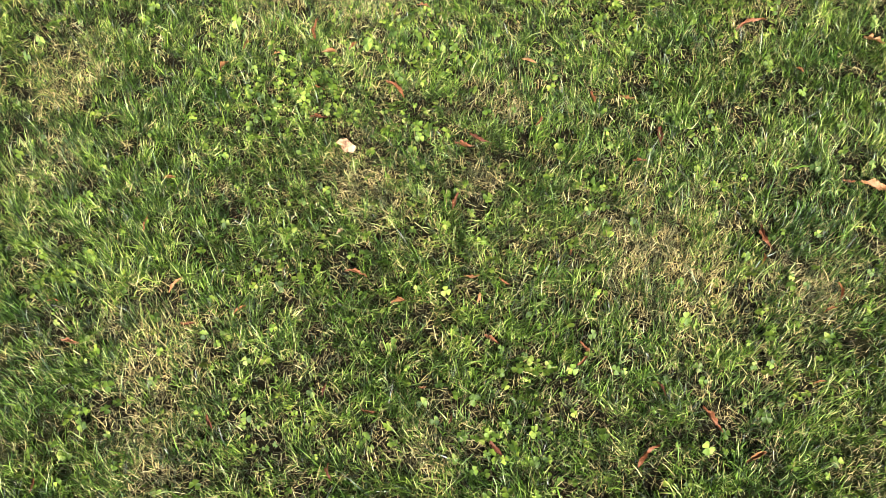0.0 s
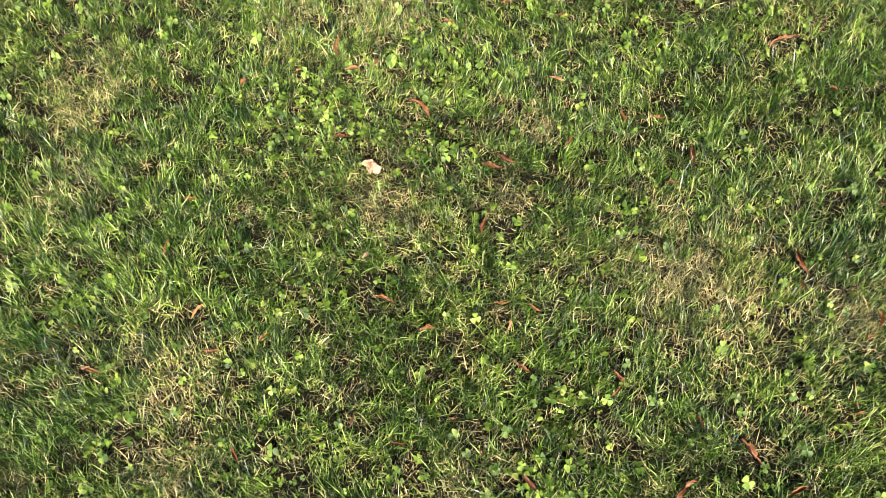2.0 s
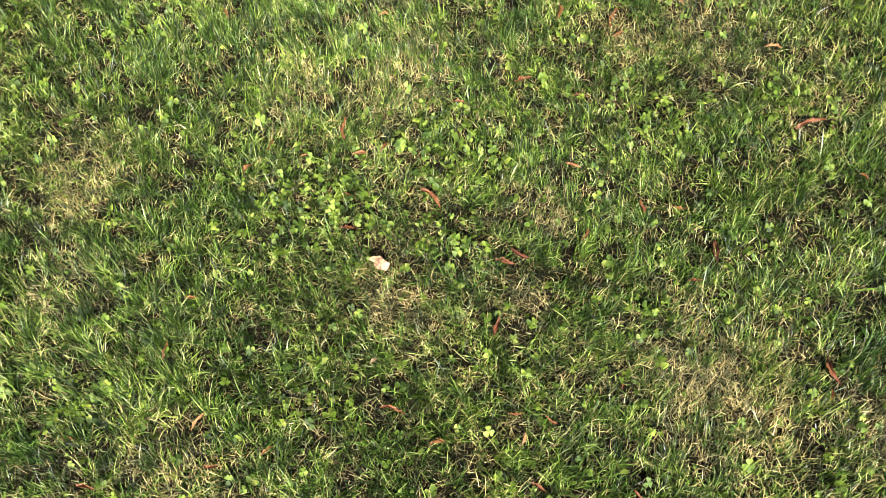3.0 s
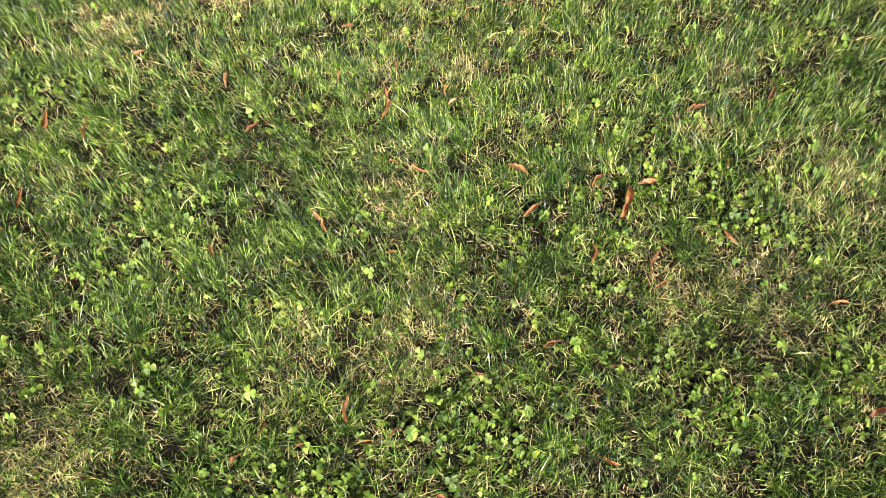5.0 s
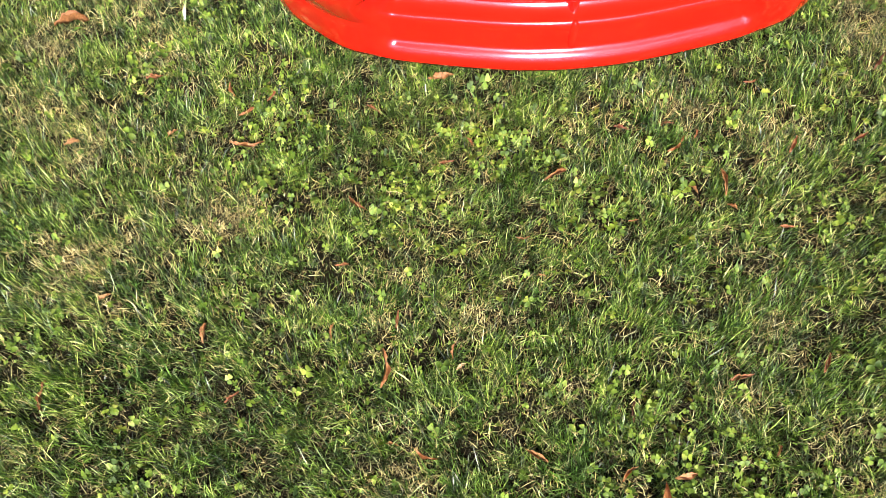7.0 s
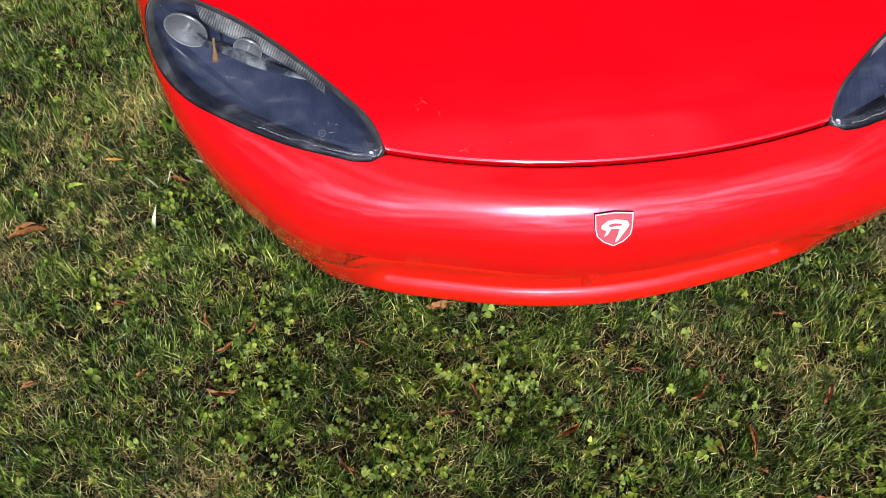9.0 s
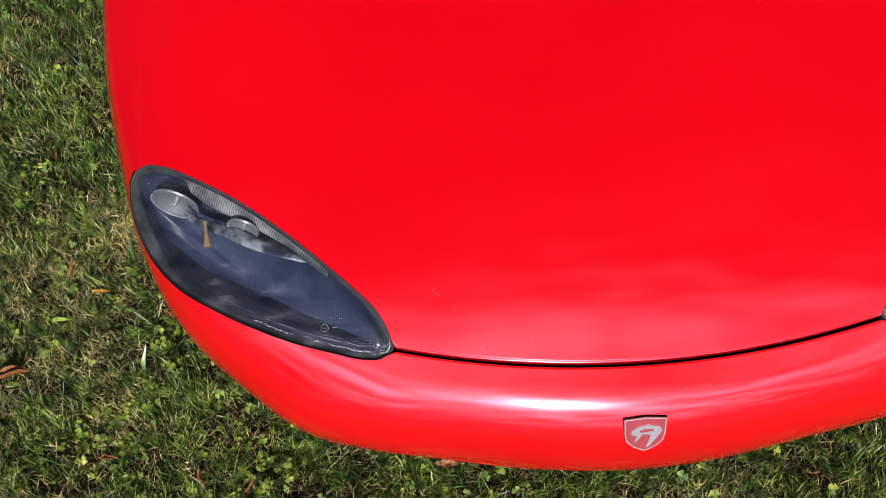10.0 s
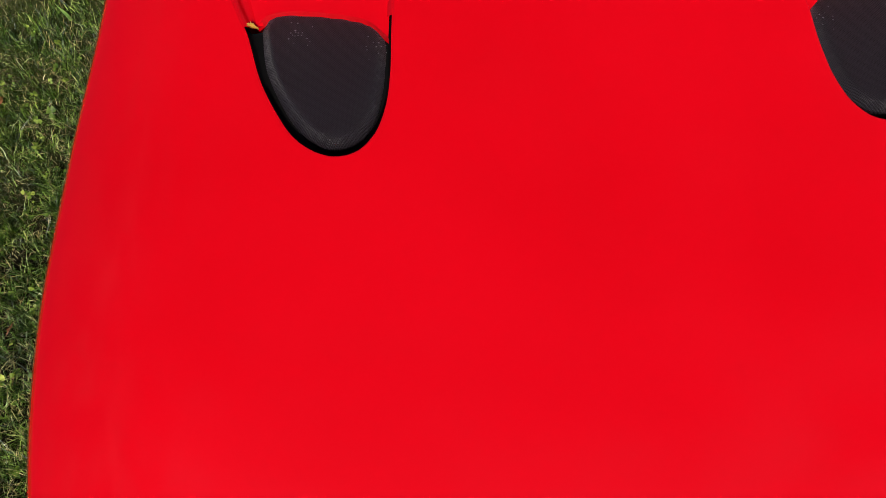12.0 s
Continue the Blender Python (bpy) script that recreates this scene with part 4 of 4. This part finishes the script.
for v in bm.verts:
    v.co = Vector((v.co.x * 0.013, v.co.y * 0.022, math.copysign(abs(v.co.z) ** 0.5, v.co.z) * 0.060))
part("grille_bar", bm, M_LIP, car, "red upright bar in the mouth", pose(0, 2.925, 0.268))

bm = bmesh.new()
bmesh.ops.create_uvsphere(bm, u_segments=20, v_segments=14, radius=1)
for v in bm.verts:
    v.co = Vector((v.co.x * 0.013, v.co.y * 0.014, math.copysign(abs(v.co.z) ** 0.7, v.co.z) * 0.052))
part("lip_rib", bm, M_LIP, car, "red upright rib on the bumper lip", pose(0, 2.886, 0.172, 4))


# floor pan
bm = bmesh.new()
bmesh.ops.create_cube(bm, size=1)
bmesh.ops.scale(bm, vec=(1.2, 3.9, 0.04), verts=bm.verts)
part("floor_pan", bm, M_BLACK, car, at=pose(0, 5.05, 0.14))


# wheels
def wheel(x, y, wide):
    bm = bmesh.new()
    profile = [(0.215, -0.5), (0.235, -0.5), (0.29, -0.49), (0.322, -0.42), (0.328, -0.2), (0.328, 0.2), (0.322, 0.42), (0.29, 0.49), (0.235, 0.5), (0.215, 0.5)]
    rings = [[bm.verts.new((w * wide, r * math.cos(a), r * math.sin(a))) for r, w in profile] for a in [i / 48 * math.tau for i in range(48)]]
    for i in range(48):
        for j in range(len(profile) - 1):
            bm.faces.new((rings[i][j], rings[i][j + 1], rings[(i + 1) % 48][j + 1], rings[(i + 1) % 48][j]))
    tyre = part("tyre", bm, M_TYRE, car, "black road tyre standing in the grass", pose(x, y, 0.318) @ Matrix.Diagonal((1, 0.97, 0.97, 1)))
    bm = bmesh.new()
    out = 1 if x > 0 else -1
    for k in range(5):
        bmesh.ops.create_cube(bm, size=1, matrix=Matrix.Rotation(k / 5 * math.tau, 4, "X") @ Matrix.Translation((out * wide * 0.3, 0, 0.12)) @ Matrix.Diagonal((0.03, 0.07, 0.2, 1)))
    bmesh.ops.create_cone(bm, cap_ends=True, segments=40, radius1=0.216, radius2=0.216, depth=wide * 0.4, matrix=Matrix.Translation((out * wide * 0.05, 0, 0)) @ Matrix.Rotation(math.pi / 2, 4, "Y"))
    part("rim", bm, M_RIM, tyre, "alloy rim", smooth=False)


for wx, wy, ww in ((-0.69, 3.76, 0.23), (0.69, 3.76, 0.23), (-0.70, 6.20, 0.30), (0.70, 6.20, 0.30)):
    wheel(wx, wy, ww)

# cabin
bm = bmesh.new()
bmesh.ops.create_uvsphere(bm, u_segments=48, v_segments=24, radius=1)
for v in bm.verts:
    s = lambda a, e: math.copysign(abs(a) ** e, a)
    v.co = Vector((s(v.co.x, 0.75) * 0.60, 5.72 + s(v.co.y, 0.85) * 0.72, 0.74 + max(s(v.co.z, 0.7), -0.1) * 0.40))
part("cabin", bm, M_DARKGLASS, car, "dark glazed cabin")


# headlights
def headlight(side):
    f = FLIP if side > 0 else np.array((1.0, 1.0))
    lamp = child("headlight", None, car, "dark smoked-looking headlight behind a clear flush cover")
    loop = LIGHT * f
    centre = loop.mean(0)
    cover_loop = ring_out(LIGHT, -0.0035) * f

    def cover_height(p):
        r = far_from(loop, p, True)
        return body_height(p) - 0.0015 - 0.010 * np.clip(1 - r / 0.026, 0, 1) ** 2
    cover = panel("cover", M_GLASS, lamp, cover_loop, (), 0.009, (), 0.0, height=cover_height, label="clear moulded cover")
    cover.visible_shadow = False
    # seal round the cover
    wide, narrow = ring_out(LIGHT, -0.0003) * f, ring_out(LIGHT, -0.0022) * f
    zz = body_height(wide)
    v = np.concatenate([np.c_[wide, zz - 0.016], np.c_[wide, zz - 0.004], np.c_[(wide + narrow) / 2, zz - 0.0035], np.c_[narrow, zz - 0.010]])
    child("seal", raw_mesh("seal", v, grid_faces(4, len(wide), True), M_GREY), lamp, "grey rubber seal")
    # bucket
    rows = []
    edge = []
    slim = 1 - 0.86 * np.exp(-((np.arange(len(LIGHT)) - len(UPPER) * 0.55) / (len(UPPER) * 0.52)) ** 6)
    for inset, depth in ((-0.001, 0.008), (-0.010, 0.012), (-0.019, 0.019), (-0.021, 0.024)):
        q = (LIGHT + (ring_out(LIGHT, inset) - LIGHT) * slim[:, None]) * f
        edge.append(np.c_[q, body_height(LIGHT * f) - depth])
    child("lens_edge", raw_mesh("lens_edge", np.concatenate(edge), grid_faces(4, len(q), True), M_BAND), lamp, "grey-blue edge band of the lens")
    for inset, depth in ((-0.020, 0.022), (-0.030, 0.055), (-0.042, 0.075)):
        q = (LIGHT + (ring_out(LIGHT, inset) - LIGHT) * slim[:, None]) * f
        rows.append(np.c_[q, body_height(LIGHT * f) - depth])
    for k in (0.75, 0.45, 0.0):
        c = centre + (q - centre) * k
        rows.append(np.c_[c, np.interp(k, (0, 1), (0.46, 0.0)) + k * (body_height(LIGHT * f) - 0.075)])
    v = np.concatenate(rows)
    child("bucket", raw_mesh("bucket", v, grid_faces(len(rows), len(q), True), M_HOUSING), lamp)
    # bright ledge along the upper edge, fluted
    rim = ring_out(LIGHT, -0.004)[:len(UPPER)]
    top = resample(rim[(rim[:, 0] < -0.485) & (rim[:, 0] > -0.715)], 0.004)
    low = resample(spline([(-0.490, 3.126), (-0.52, 3.150), (-0.55, 3.176), (-0.59, 3.202), (-0.64, 3.230), (-0.68, 3.252), (-0.708, 3.276)], 0.008), 0.004)
    k = 60
    pick = lambda a: np.stack([np.interp(np.linspace(0, 1, k), np.linspace(0, 1, len(a)), a[:, c]) for c in (0, 1)], 1)
    top, low = pick(top), pick(low)
    rows = []
    for s in np.linspace(0, 1, 8):
        p = (top * (1 - s) + low * s) * f
        rows.append(np.c_[p, body_height(top * f) - 0.014 - 0.022 * s ** 1.6 - 0.006 * math.sin(s * 3.14)])
    rows.append(rows[-1] - (0, 0, 0.008))
    child("bezel", raw_mesh("bezel", np.concatenate(rows), grid_faces(len(rows), k), M_RIB), lamp, "fluted grey bezel")
    # bright shelf that sweeps from the outer bowl past the inner one
    mid = spline([(-0.716, 3.246), (-0.698, 3.231), (-0.676, 3.222), (-0.650, 3.213), (-0.622, 3.198), (-0.585, 3.181), (-0.549, 3.166), (-0.520, 3.152)], 0.006)
    t = np.gradient(mid, axis=0)
    away = np.stack([-t[:, 1], t[:, 0]], 1) / np.linalg.norm(t, axis=1)[:, None]
    taper = np.sin(np.linspace(0.25, math.pi - 0.1, len(mid))) ** 0.6
    z = body_height(mid * f)
    rows = [np.c_[(mid + away * (d * taper)[:, None]) * f, z - h] for d, h in ((-0.016, 0.036), (-0.010, 0.0335), (-0.002, 0.034), (0.006, 0.0385), (0.010, 0.047))]
    child("shelf", raw_mesh("shelf", np.concatenate(rows), grid_faces(5, len(mid)), M_SHELF), lamp, "pale curved shelf inside the lamp")
    # reflector bowls
    for bx, by, r, h in ((-0.738, 3.262, 0.037, 0.047), (-0.624, 3.209, 0.024, 0.035)):
        bm = bmesh.new()
        rings = []
        for i in range(9):
            u = i / 8
            rings.append([bm.verts.new((r * u * math.cos(a), r * u * math.sin(a), 0.42 * r * (u * u - 1))) for a in [j / 36 * math.tau for j in range(36)]])
        rings.append([bm.verts.new((r * 1.06 * math.cos(a), r * 1.06 * math.sin(a), 0.0)) for a in [j / 36 * math.tau for j in range(36)]])
        rings.append([bm.verts.new((r * 1.08 * math.cos(a), r * 1.08 * math.sin(a), -0.004)) for a in [j / 36 * math.tau for j in range(36)]])
        for a, b in zip(rings, rings[1:]):
            for j in range(36):
                bm.faces.new((a[j], a[(j + 1) % 36], b[(j + 1) % 36], b[j]))
        bmesh.ops.remove_doubles(bm, verts=bm.verts, dist=1e-5)
        z = float(body_height(np.array([(bx * f[0], by)]))[0]) - h
        bowl = part("reflector", bm, M_CHROME, lamp, "bright reflector bowl", pose(bx * f[0], by, z, 83, 0, 16 * side))
        bm = bmesh.new()
        bmesh.ops.create_uvsphere(bm, u_segments=16, v_segments=10, radius=r * 0.13)
        bmesh.ops.scale(bm, vec=(1, 1, 2.4), verts=bm.verts)
        part("bulb", bm, M_SILVER, bowl, "small clear lamp bulb", pose(0, 0, -r * 0.22))
        bm = bmesh.new()
        ring = []
        for j in range(40):
            a = j / 40 * math.tau
            ring.append([bm.verts.new(((r * 1.07 + 0.0011 * math.cos(b)) * math.cos(a), (r * 1.07 + 0.0011 * math.cos(b)) * math.sin(a), 0.0011 * math.sin(b))) for b in (0.8, 2.4, 3.9, 5.5)])
        for a, b in zip(ring[16:], ring[17:] + ring[:1] + ring[:4]):
            for j in range(4):
                bm.faces.new((a[j], a[(j + 1) % 4], b[(j + 1) % 4], b[j]))
        part("reflector_rim", bm, M_RIMGLASS, bowl, "thin bright rim")
    # moulded marks on the cover
    bm = bmesh.new()
    z = float(cover_height(np.array([(-0.495 * f[0], 3.037)]))[0]) + 0.0012
    for r0, r1 in ((0.0052, 0.0062),):
        a = [bm.verts.new((r0 * math.cos(i / 20 * math.tau), r0 * math.sin(i / 20 * math.tau), 0)) for i in range(20)]
        b = [bm.verts.new((r1 * math.cos(i / 20 * math.tau), r1 * math.sin(i / 20 * math.tau), 0)) for i in range(20)]
        for i in range(20):
            bm.faces.new((a[i], a[(i + 1) % 20], b[(i + 1) % 20], b[i]))
    for dx, dy, w in ((0.0, 0.0, 0.005), (0.016, 0.0, 0.009), (0.0, -0.011, 0.009), (0.012, 0.016, 0.006), (-0.012, 0.017, 0.005), (0.026, 0.013, 0.006)):
        bmesh.ops.create_grid(bm, x_segments=1, y_segments=1, size=0.5, matrix=Matrix.Translation((dx, dy, dy * 0.3 - dx * 0.02)) @ Matrix.Diagonal((w * 0.8, 0.0012, 1, 1)))
    part("moulded_mark", bm, M_MARK, cover, "faint moulded marks", pose(-0.495 * f[0], 3.037, z, 14))
    # fine raised lettering, too small to read, along the lower edge, and scuffs at the inner tip
    bm = bmesh.new()
    run = ring_out(LIGHT, -0.0125)[len(UPPER):]
    rnd = random.Random(3)
    for x0, x1 in ((-0.605, -0.545), (-0.512, -0.505), (-0.490, -0.425)):
        x = x0
        while x < x1:
            w = rnd.choice((0.002, 0.003, 0.005))
            i = np.argmin(np.abs(run[:, 0] - x))
            t = run[min(i + 1, len(run) - 1)] - run[i - 1]
            p = np.array([run[i]]) * f
            bmesh.ops.create_grid(bm, x_segments=1, y_segments=1, size=0.5, matrix=Matrix.Translation((x * f[0], p[0, 1], float(cover_height(p)[0]) + 0.001)) @ Matrix.Rotation(math.atan2(t[1], t[0]) * f[0], 4, "Z") @ Matrix.Diagonal((w * 0.8, 0.0016, 1, 1)))
            x += w + 0.0012
    part("moulded_line", bm, M_PALE, cover, "pale moulded lettering too small to read")["kind"] = "stuff"
    bm = bmesh.new()
    for dx, dy, w, h, a in ((-0.002, 0.003, 0.009, 0.0022, 60), (-0.006, -0.002, 0.007, 0.0018, 30), (-0.001, 0.010, 0.006, 0.0014, 80), (-0.014, -0.004, 0.008, 0.0012, 12), (-0.010, 0.004, 0.003, 0.0014, 40)):
        p = np.array([(-0.394 + dx, 3.000 + dy)]) * f
        bmesh.ops.create_circle(bm, cap_ends=True, segments=9, radius=0.5, matrix=Matrix.Translation((p[0, 0], p[0, 1], float(cover_height(p)[0]) + 0.0012)) @ Matrix.Rotation(math.radians(a) * f[0], 4, "Z") @ Matrix.Diagonal((w, h, 1, 1)))
    part("scuff", bm, M_PALE, cover, "white scuffs at the inner tip")
    return cover_height


cover_height = headlight(-1)
headlight(1)


# hood vents
def vent(side):
    f = FLIP if side > 0 else np.array((1.0, 1.0))
    unit = child("hood_vent", None, car, "sunken black mesh hood vent")
    edge = VENT[:-3]
    # trough wall
    rows = []
    for inset, depth in ((-0.0005, 0.004), (-0.004, 0.016), (-0.007, 0.034), (-0.03, 0.042)):
        q = ring_out(VENT, inset)[:-3] * f
        fade = 1 - step01(4.27, 4.50, q[:, 1])
        rows.append(np.c_[q, body_height(edge * f) - 0.003 - depth * (0.15 + 0.85 * fade)])
    low = edge[:, 1] < 4.292
    rows = [r[low] for r in rows]
    child("trough_wall", raw_mesh("trough_wall", np.concatenate(rows), grid_faces(len(rows), int(low.sum())), M_BLACK), unit, "black seal round the mesh")
    # painted fillets beside the trough floor
    for pick in (edge[:, 0] < -0.45, edge[:, 0] > -0.45):
        pick = pick & (edge[:, 1] > 4.275)
        rows = []
        for inset, depth in ((0.0, 0.001), (-0.003, 0.0022), (-0.007, 0.0055), (-0.010, 0.0105), (-0.014, 0.0135), (-0.03, 0.0145)):
            q = ring_out(VENT, inset)[:-3][pick] * f
            rows.append(np.c_[q, body_height(edge[pick] * f) - 0.001 - depth * (1 - step01(4.40, 4.53, q[:, 1]))])
        child("fillet", raw_mesh("fillet", np.concatenate(rows), grid_faces(len(rows), int(pick.sum())), M_PAINT), unit, "red painted side of the vent trough")
    # mesh, a shallow pillow that dips at its rim
    net = spline([(-0.531, 4.285), (-0.524, 4.214), (-0.507, 4.165), (-0.486, 4.123), (-0.460, 4.092), (-0.434, 4.075), (-0.409, 4.074), (-0.383, 4.086), (-0.361, 4.114), (-0.347, 4.157), (-0.339, 4.210),
                  (-0.337, 4.250), (-0.345, 4.274), (-0.371, 4.292), (-0.407, 4.303), (-0.451, 4.311), (-0.487, 4.316), (-0.517, 4.312), (-0.531, 4.285)], 0.007)[:-1] * f

    def net_height(p):
        r = far_from(net, p, True)
        return body_height(p) - 0.0150 - 0.013 * np.clip(1 - r / 0.016, 0, 1) ** 2
    panel("mesh_panel", M_MESH, unit, net, (), 0.009, (), 0.01, height=net_height, label="black woven wire mesh")
    # painted floor behind the mesh, rising to the hood
    k = 24
    rows = []
    for t in np.linspace(0, 1, 14):
        x = np.linspace(-0.537 - 0.055 * t, -0.331 + 0.025 * t, k)
        front = np.interp(x, (-0.547, -0.531, -0.517, -0.487, -0.451, -0.407, -0.371, -0.353, -0.340, -0.327), (4.282, 4.292, 4.3025, 4.306, 4.302, 4.294, 4.284, 4.273, 4.258, 4.246))
        p = np.stack([x, front + (4.555 - front) * t], 1) * f
        side_dip = np.clip(np.abs(x - x.mean()) / (x.max() - x.mean()), 0, 1) ** 8
        rows.append(np.c_[p, body_height(p) - 0.003 - (1 - step01(0, 1, t)) * (0.0035 + 0.004 * side_dip)])
    first = rows[0].copy()
    first[:, 2] -= 0.02
    v = np.concatenate(rows + [rows[0], first])
    faces = grid_faces(len(rows), k) + [tuple(i + len(rows) * k for i in t) for t in grid_faces(2, k)]
    child("trough_floor", raw_mesh("trough_floor", v, faces, M_PAINT), unit, "red painted floor of the vent")
    g = random.Random(5)
    for cx, cy, n in ((-0.478, 4.270, 13), (-0.458, 4.262, 5), (-0.353, 4.240, 11)):
        for _ in range(n):
            p = np.array([(cx + g.gauss(0, 0.008), cy + g.gauss(0, 0.008))]) * f
            bm = bmesh.new()
            bmesh.ops.create_icosphere(bm, subdivisions=1, radius=0.0011)
            bmesh.ops.scale(bm, vec=(g.uniform(0.6, 1.6), g.uniform(0.5, 1.2), 0.35), verts=bm.verts)
            part("dust_fleck", bm, M_DUST, unit, at=pose(p[0, 0], p[0, 1], float(net_height(p)[0]) + 0.0008))
    return net_height


vent(-1)
vent(1)


# badge: a shield with a raised rim and a plain sweeping figure
def badge():
    p = np.array([(-0.002, 2.854)])
    n = Vector(normals_of(body_height, p)[0])
    z = float(body_height(p)[0])
    base = Matrix.Translation((p[0, 0], p[0, 1], z)) @ n.to_track_quat("Z", "Y").to_matrix().to_4x4()
    unit = child("badge", None, car, "small silver and red shield badge", base)
    top, low = 0.030, -0.034
    shape = [(-0.034, top - 0.002), (0.0, top + 0.001), (0.034, top - 0.002), (0.033, 0.0), (0.030, -0.014), (0.018, -0.026), (0.0, low), (-0.018, -0.026), (-0.030, -0.014), (-0.033, 0.0)]

    def plate(pts, z0, z1):
        bm = bmesh.new()
        a, b = [bm.verts.new((x, y, z0)) for x, y in pts], [bm.verts.new((x * 0.985, y * 0.985, z1)) for x, y in pts]
        bm.faces.new(b)
        for i in range(len(pts)):
            j = (i + 1) % len(pts)
            bm.faces.new((a[i], a[j], b[j], b[i]))
        return bm
    part("back_plate", plate([(x * 1.015, y * 1.015) for x, y in shape], -0.004, 0.0012), M_BLACK, unit, "dark edge of the shield", smooth=False)
    part("rim_plate", plate(shape, -0.006, 0.0035), M_SILVER, unit, "silver shield rim", smooth=False)
    part("field", plate([(x * 0.93, y * 0.92) for x, y in shape], 0.003, 0.0042), M_ENAMEL, unit, "red shield field", smooth=False)
    sweep = [(-0.020, 0.006), (-0.010, 0.013), (0.004, 0.015), (0.020, 0.012), (0.024, 0.004), (0.016, -0.008), (0.006, -0.022), (0.001, -0.024), (0.006, -0.010), (0.008, -0.002), (-0.004, 0.0), (-0.010, -0.010), (-0.016, -0.014), (-0.012, -0.004), (-0.020, 0.0)]
    part("figure", plate([(x * 1.12, y * 1.12 + 0.001) for x, y in sweep], 0.004, 0.0056), M_SILVER, unit, "plain silver sweeping figure", smooth=False)
    part("field_inset", plate([(-0.008, 0.004), (0.004, 0.0055), (0.014, 0.006), (0.012, 0.009), (0.0, 0.0105), (-0.010, 0.008)], 0.005, 0.0062), M_ENAMEL, unit, smooth=False)


badge()


# stone chips in the paint
CHIPS = [(-0.318, 3.070, 7), (-0.296, 3.048, 4), (-0.252, 2.993, 4), (-0.17, 3.00, 2), (0.08, 2.99, 1)]
g = random.Random(9)
for cx, cy, n in CHIPS:
    for _ in range(n):
        p = np.array([(cx + g.gauss(0, 0.006), cy + g.gauss(0, 0.008))])
        bm = bmesh.new()
        bmesh.ops.create_icosphere(bm, subdivisions=1, radius=0.0010)
        bmesh.ops.scale(bm, vec=(g.uniform(0.6, 2.2), g.uniform(0.5, 1.4), 0.25), verts=bm.verts)
        part("paint_chip", bm, M_CHIP, hood if cy > 2.96 else car, "pale stone chip", pose(p[0, 0], p[0, 1], float(body_height(p)[0]), 0, 0, g.uniform(0, 180)))


# ---- small things lying on the car ----
def twig():
    bm = bmesh.new()
    rows = []
    for i in range(9):
        u = i / 8
        r = 0.0054 * (0.75 + 0.3 * math.sin(5 * u + 1)) * (1 - 0.25 * u)
        rows.append([bm.verts.new((r * math.cos(a) + 0.0005 * math.sin(6 * u), (u - 0.5) * 0.042, r * math.sin(a))) for a in [j / 8 * math.tau for j in range(8)]])
    for a, b in zip(rows, rows[1:]):
        for j in range(8):
            bm.faces.new((a[j], a[(j + 1) % 8], b[(j + 1) % 8], b[j]))
    bm.faces.new(rows[0])
    bm.faces.new(rows[-1])
    me = bpy.data.meshes.new("twig")
    bmesh.ops.recalc_face_normals(bm, faces=bm.faces)
    bm.to_mesh(me)
    bm.free()
    me.materials.append(M_TWIG)
    p = np.array([(-0.674, 3.190)])
    s = (cover_height(p + (0, 0.02)) - cover_height(p - (0, 0.02)))[0] / 0.04
    ob = new("twig", me)
    ob.matrix_world = pose(p[0, 0], p[0, 1], float(cover_height(p)[0]) + 0.0038, math.degrees(math.atan(s)), 0, 3)
    tagged(ob, "short brown twig lying on a headlight cover", "twig")


twig()
ob = new("dead_leaf", LEAF_SHAPES["y"][2])
p = np.array([(-0.540, 4.278)])
ob.matrix_world = pose(-0.540, 4.278, float(body_height(p)[0]) - 0.004, 12, -8, -35) @ Matrix.Diagonal((0.024, 0.040, 0.022, 1))
tagged(ob, "yellowed leaf caught at the corner of a hood vent", "leaf", "fallen leaves")
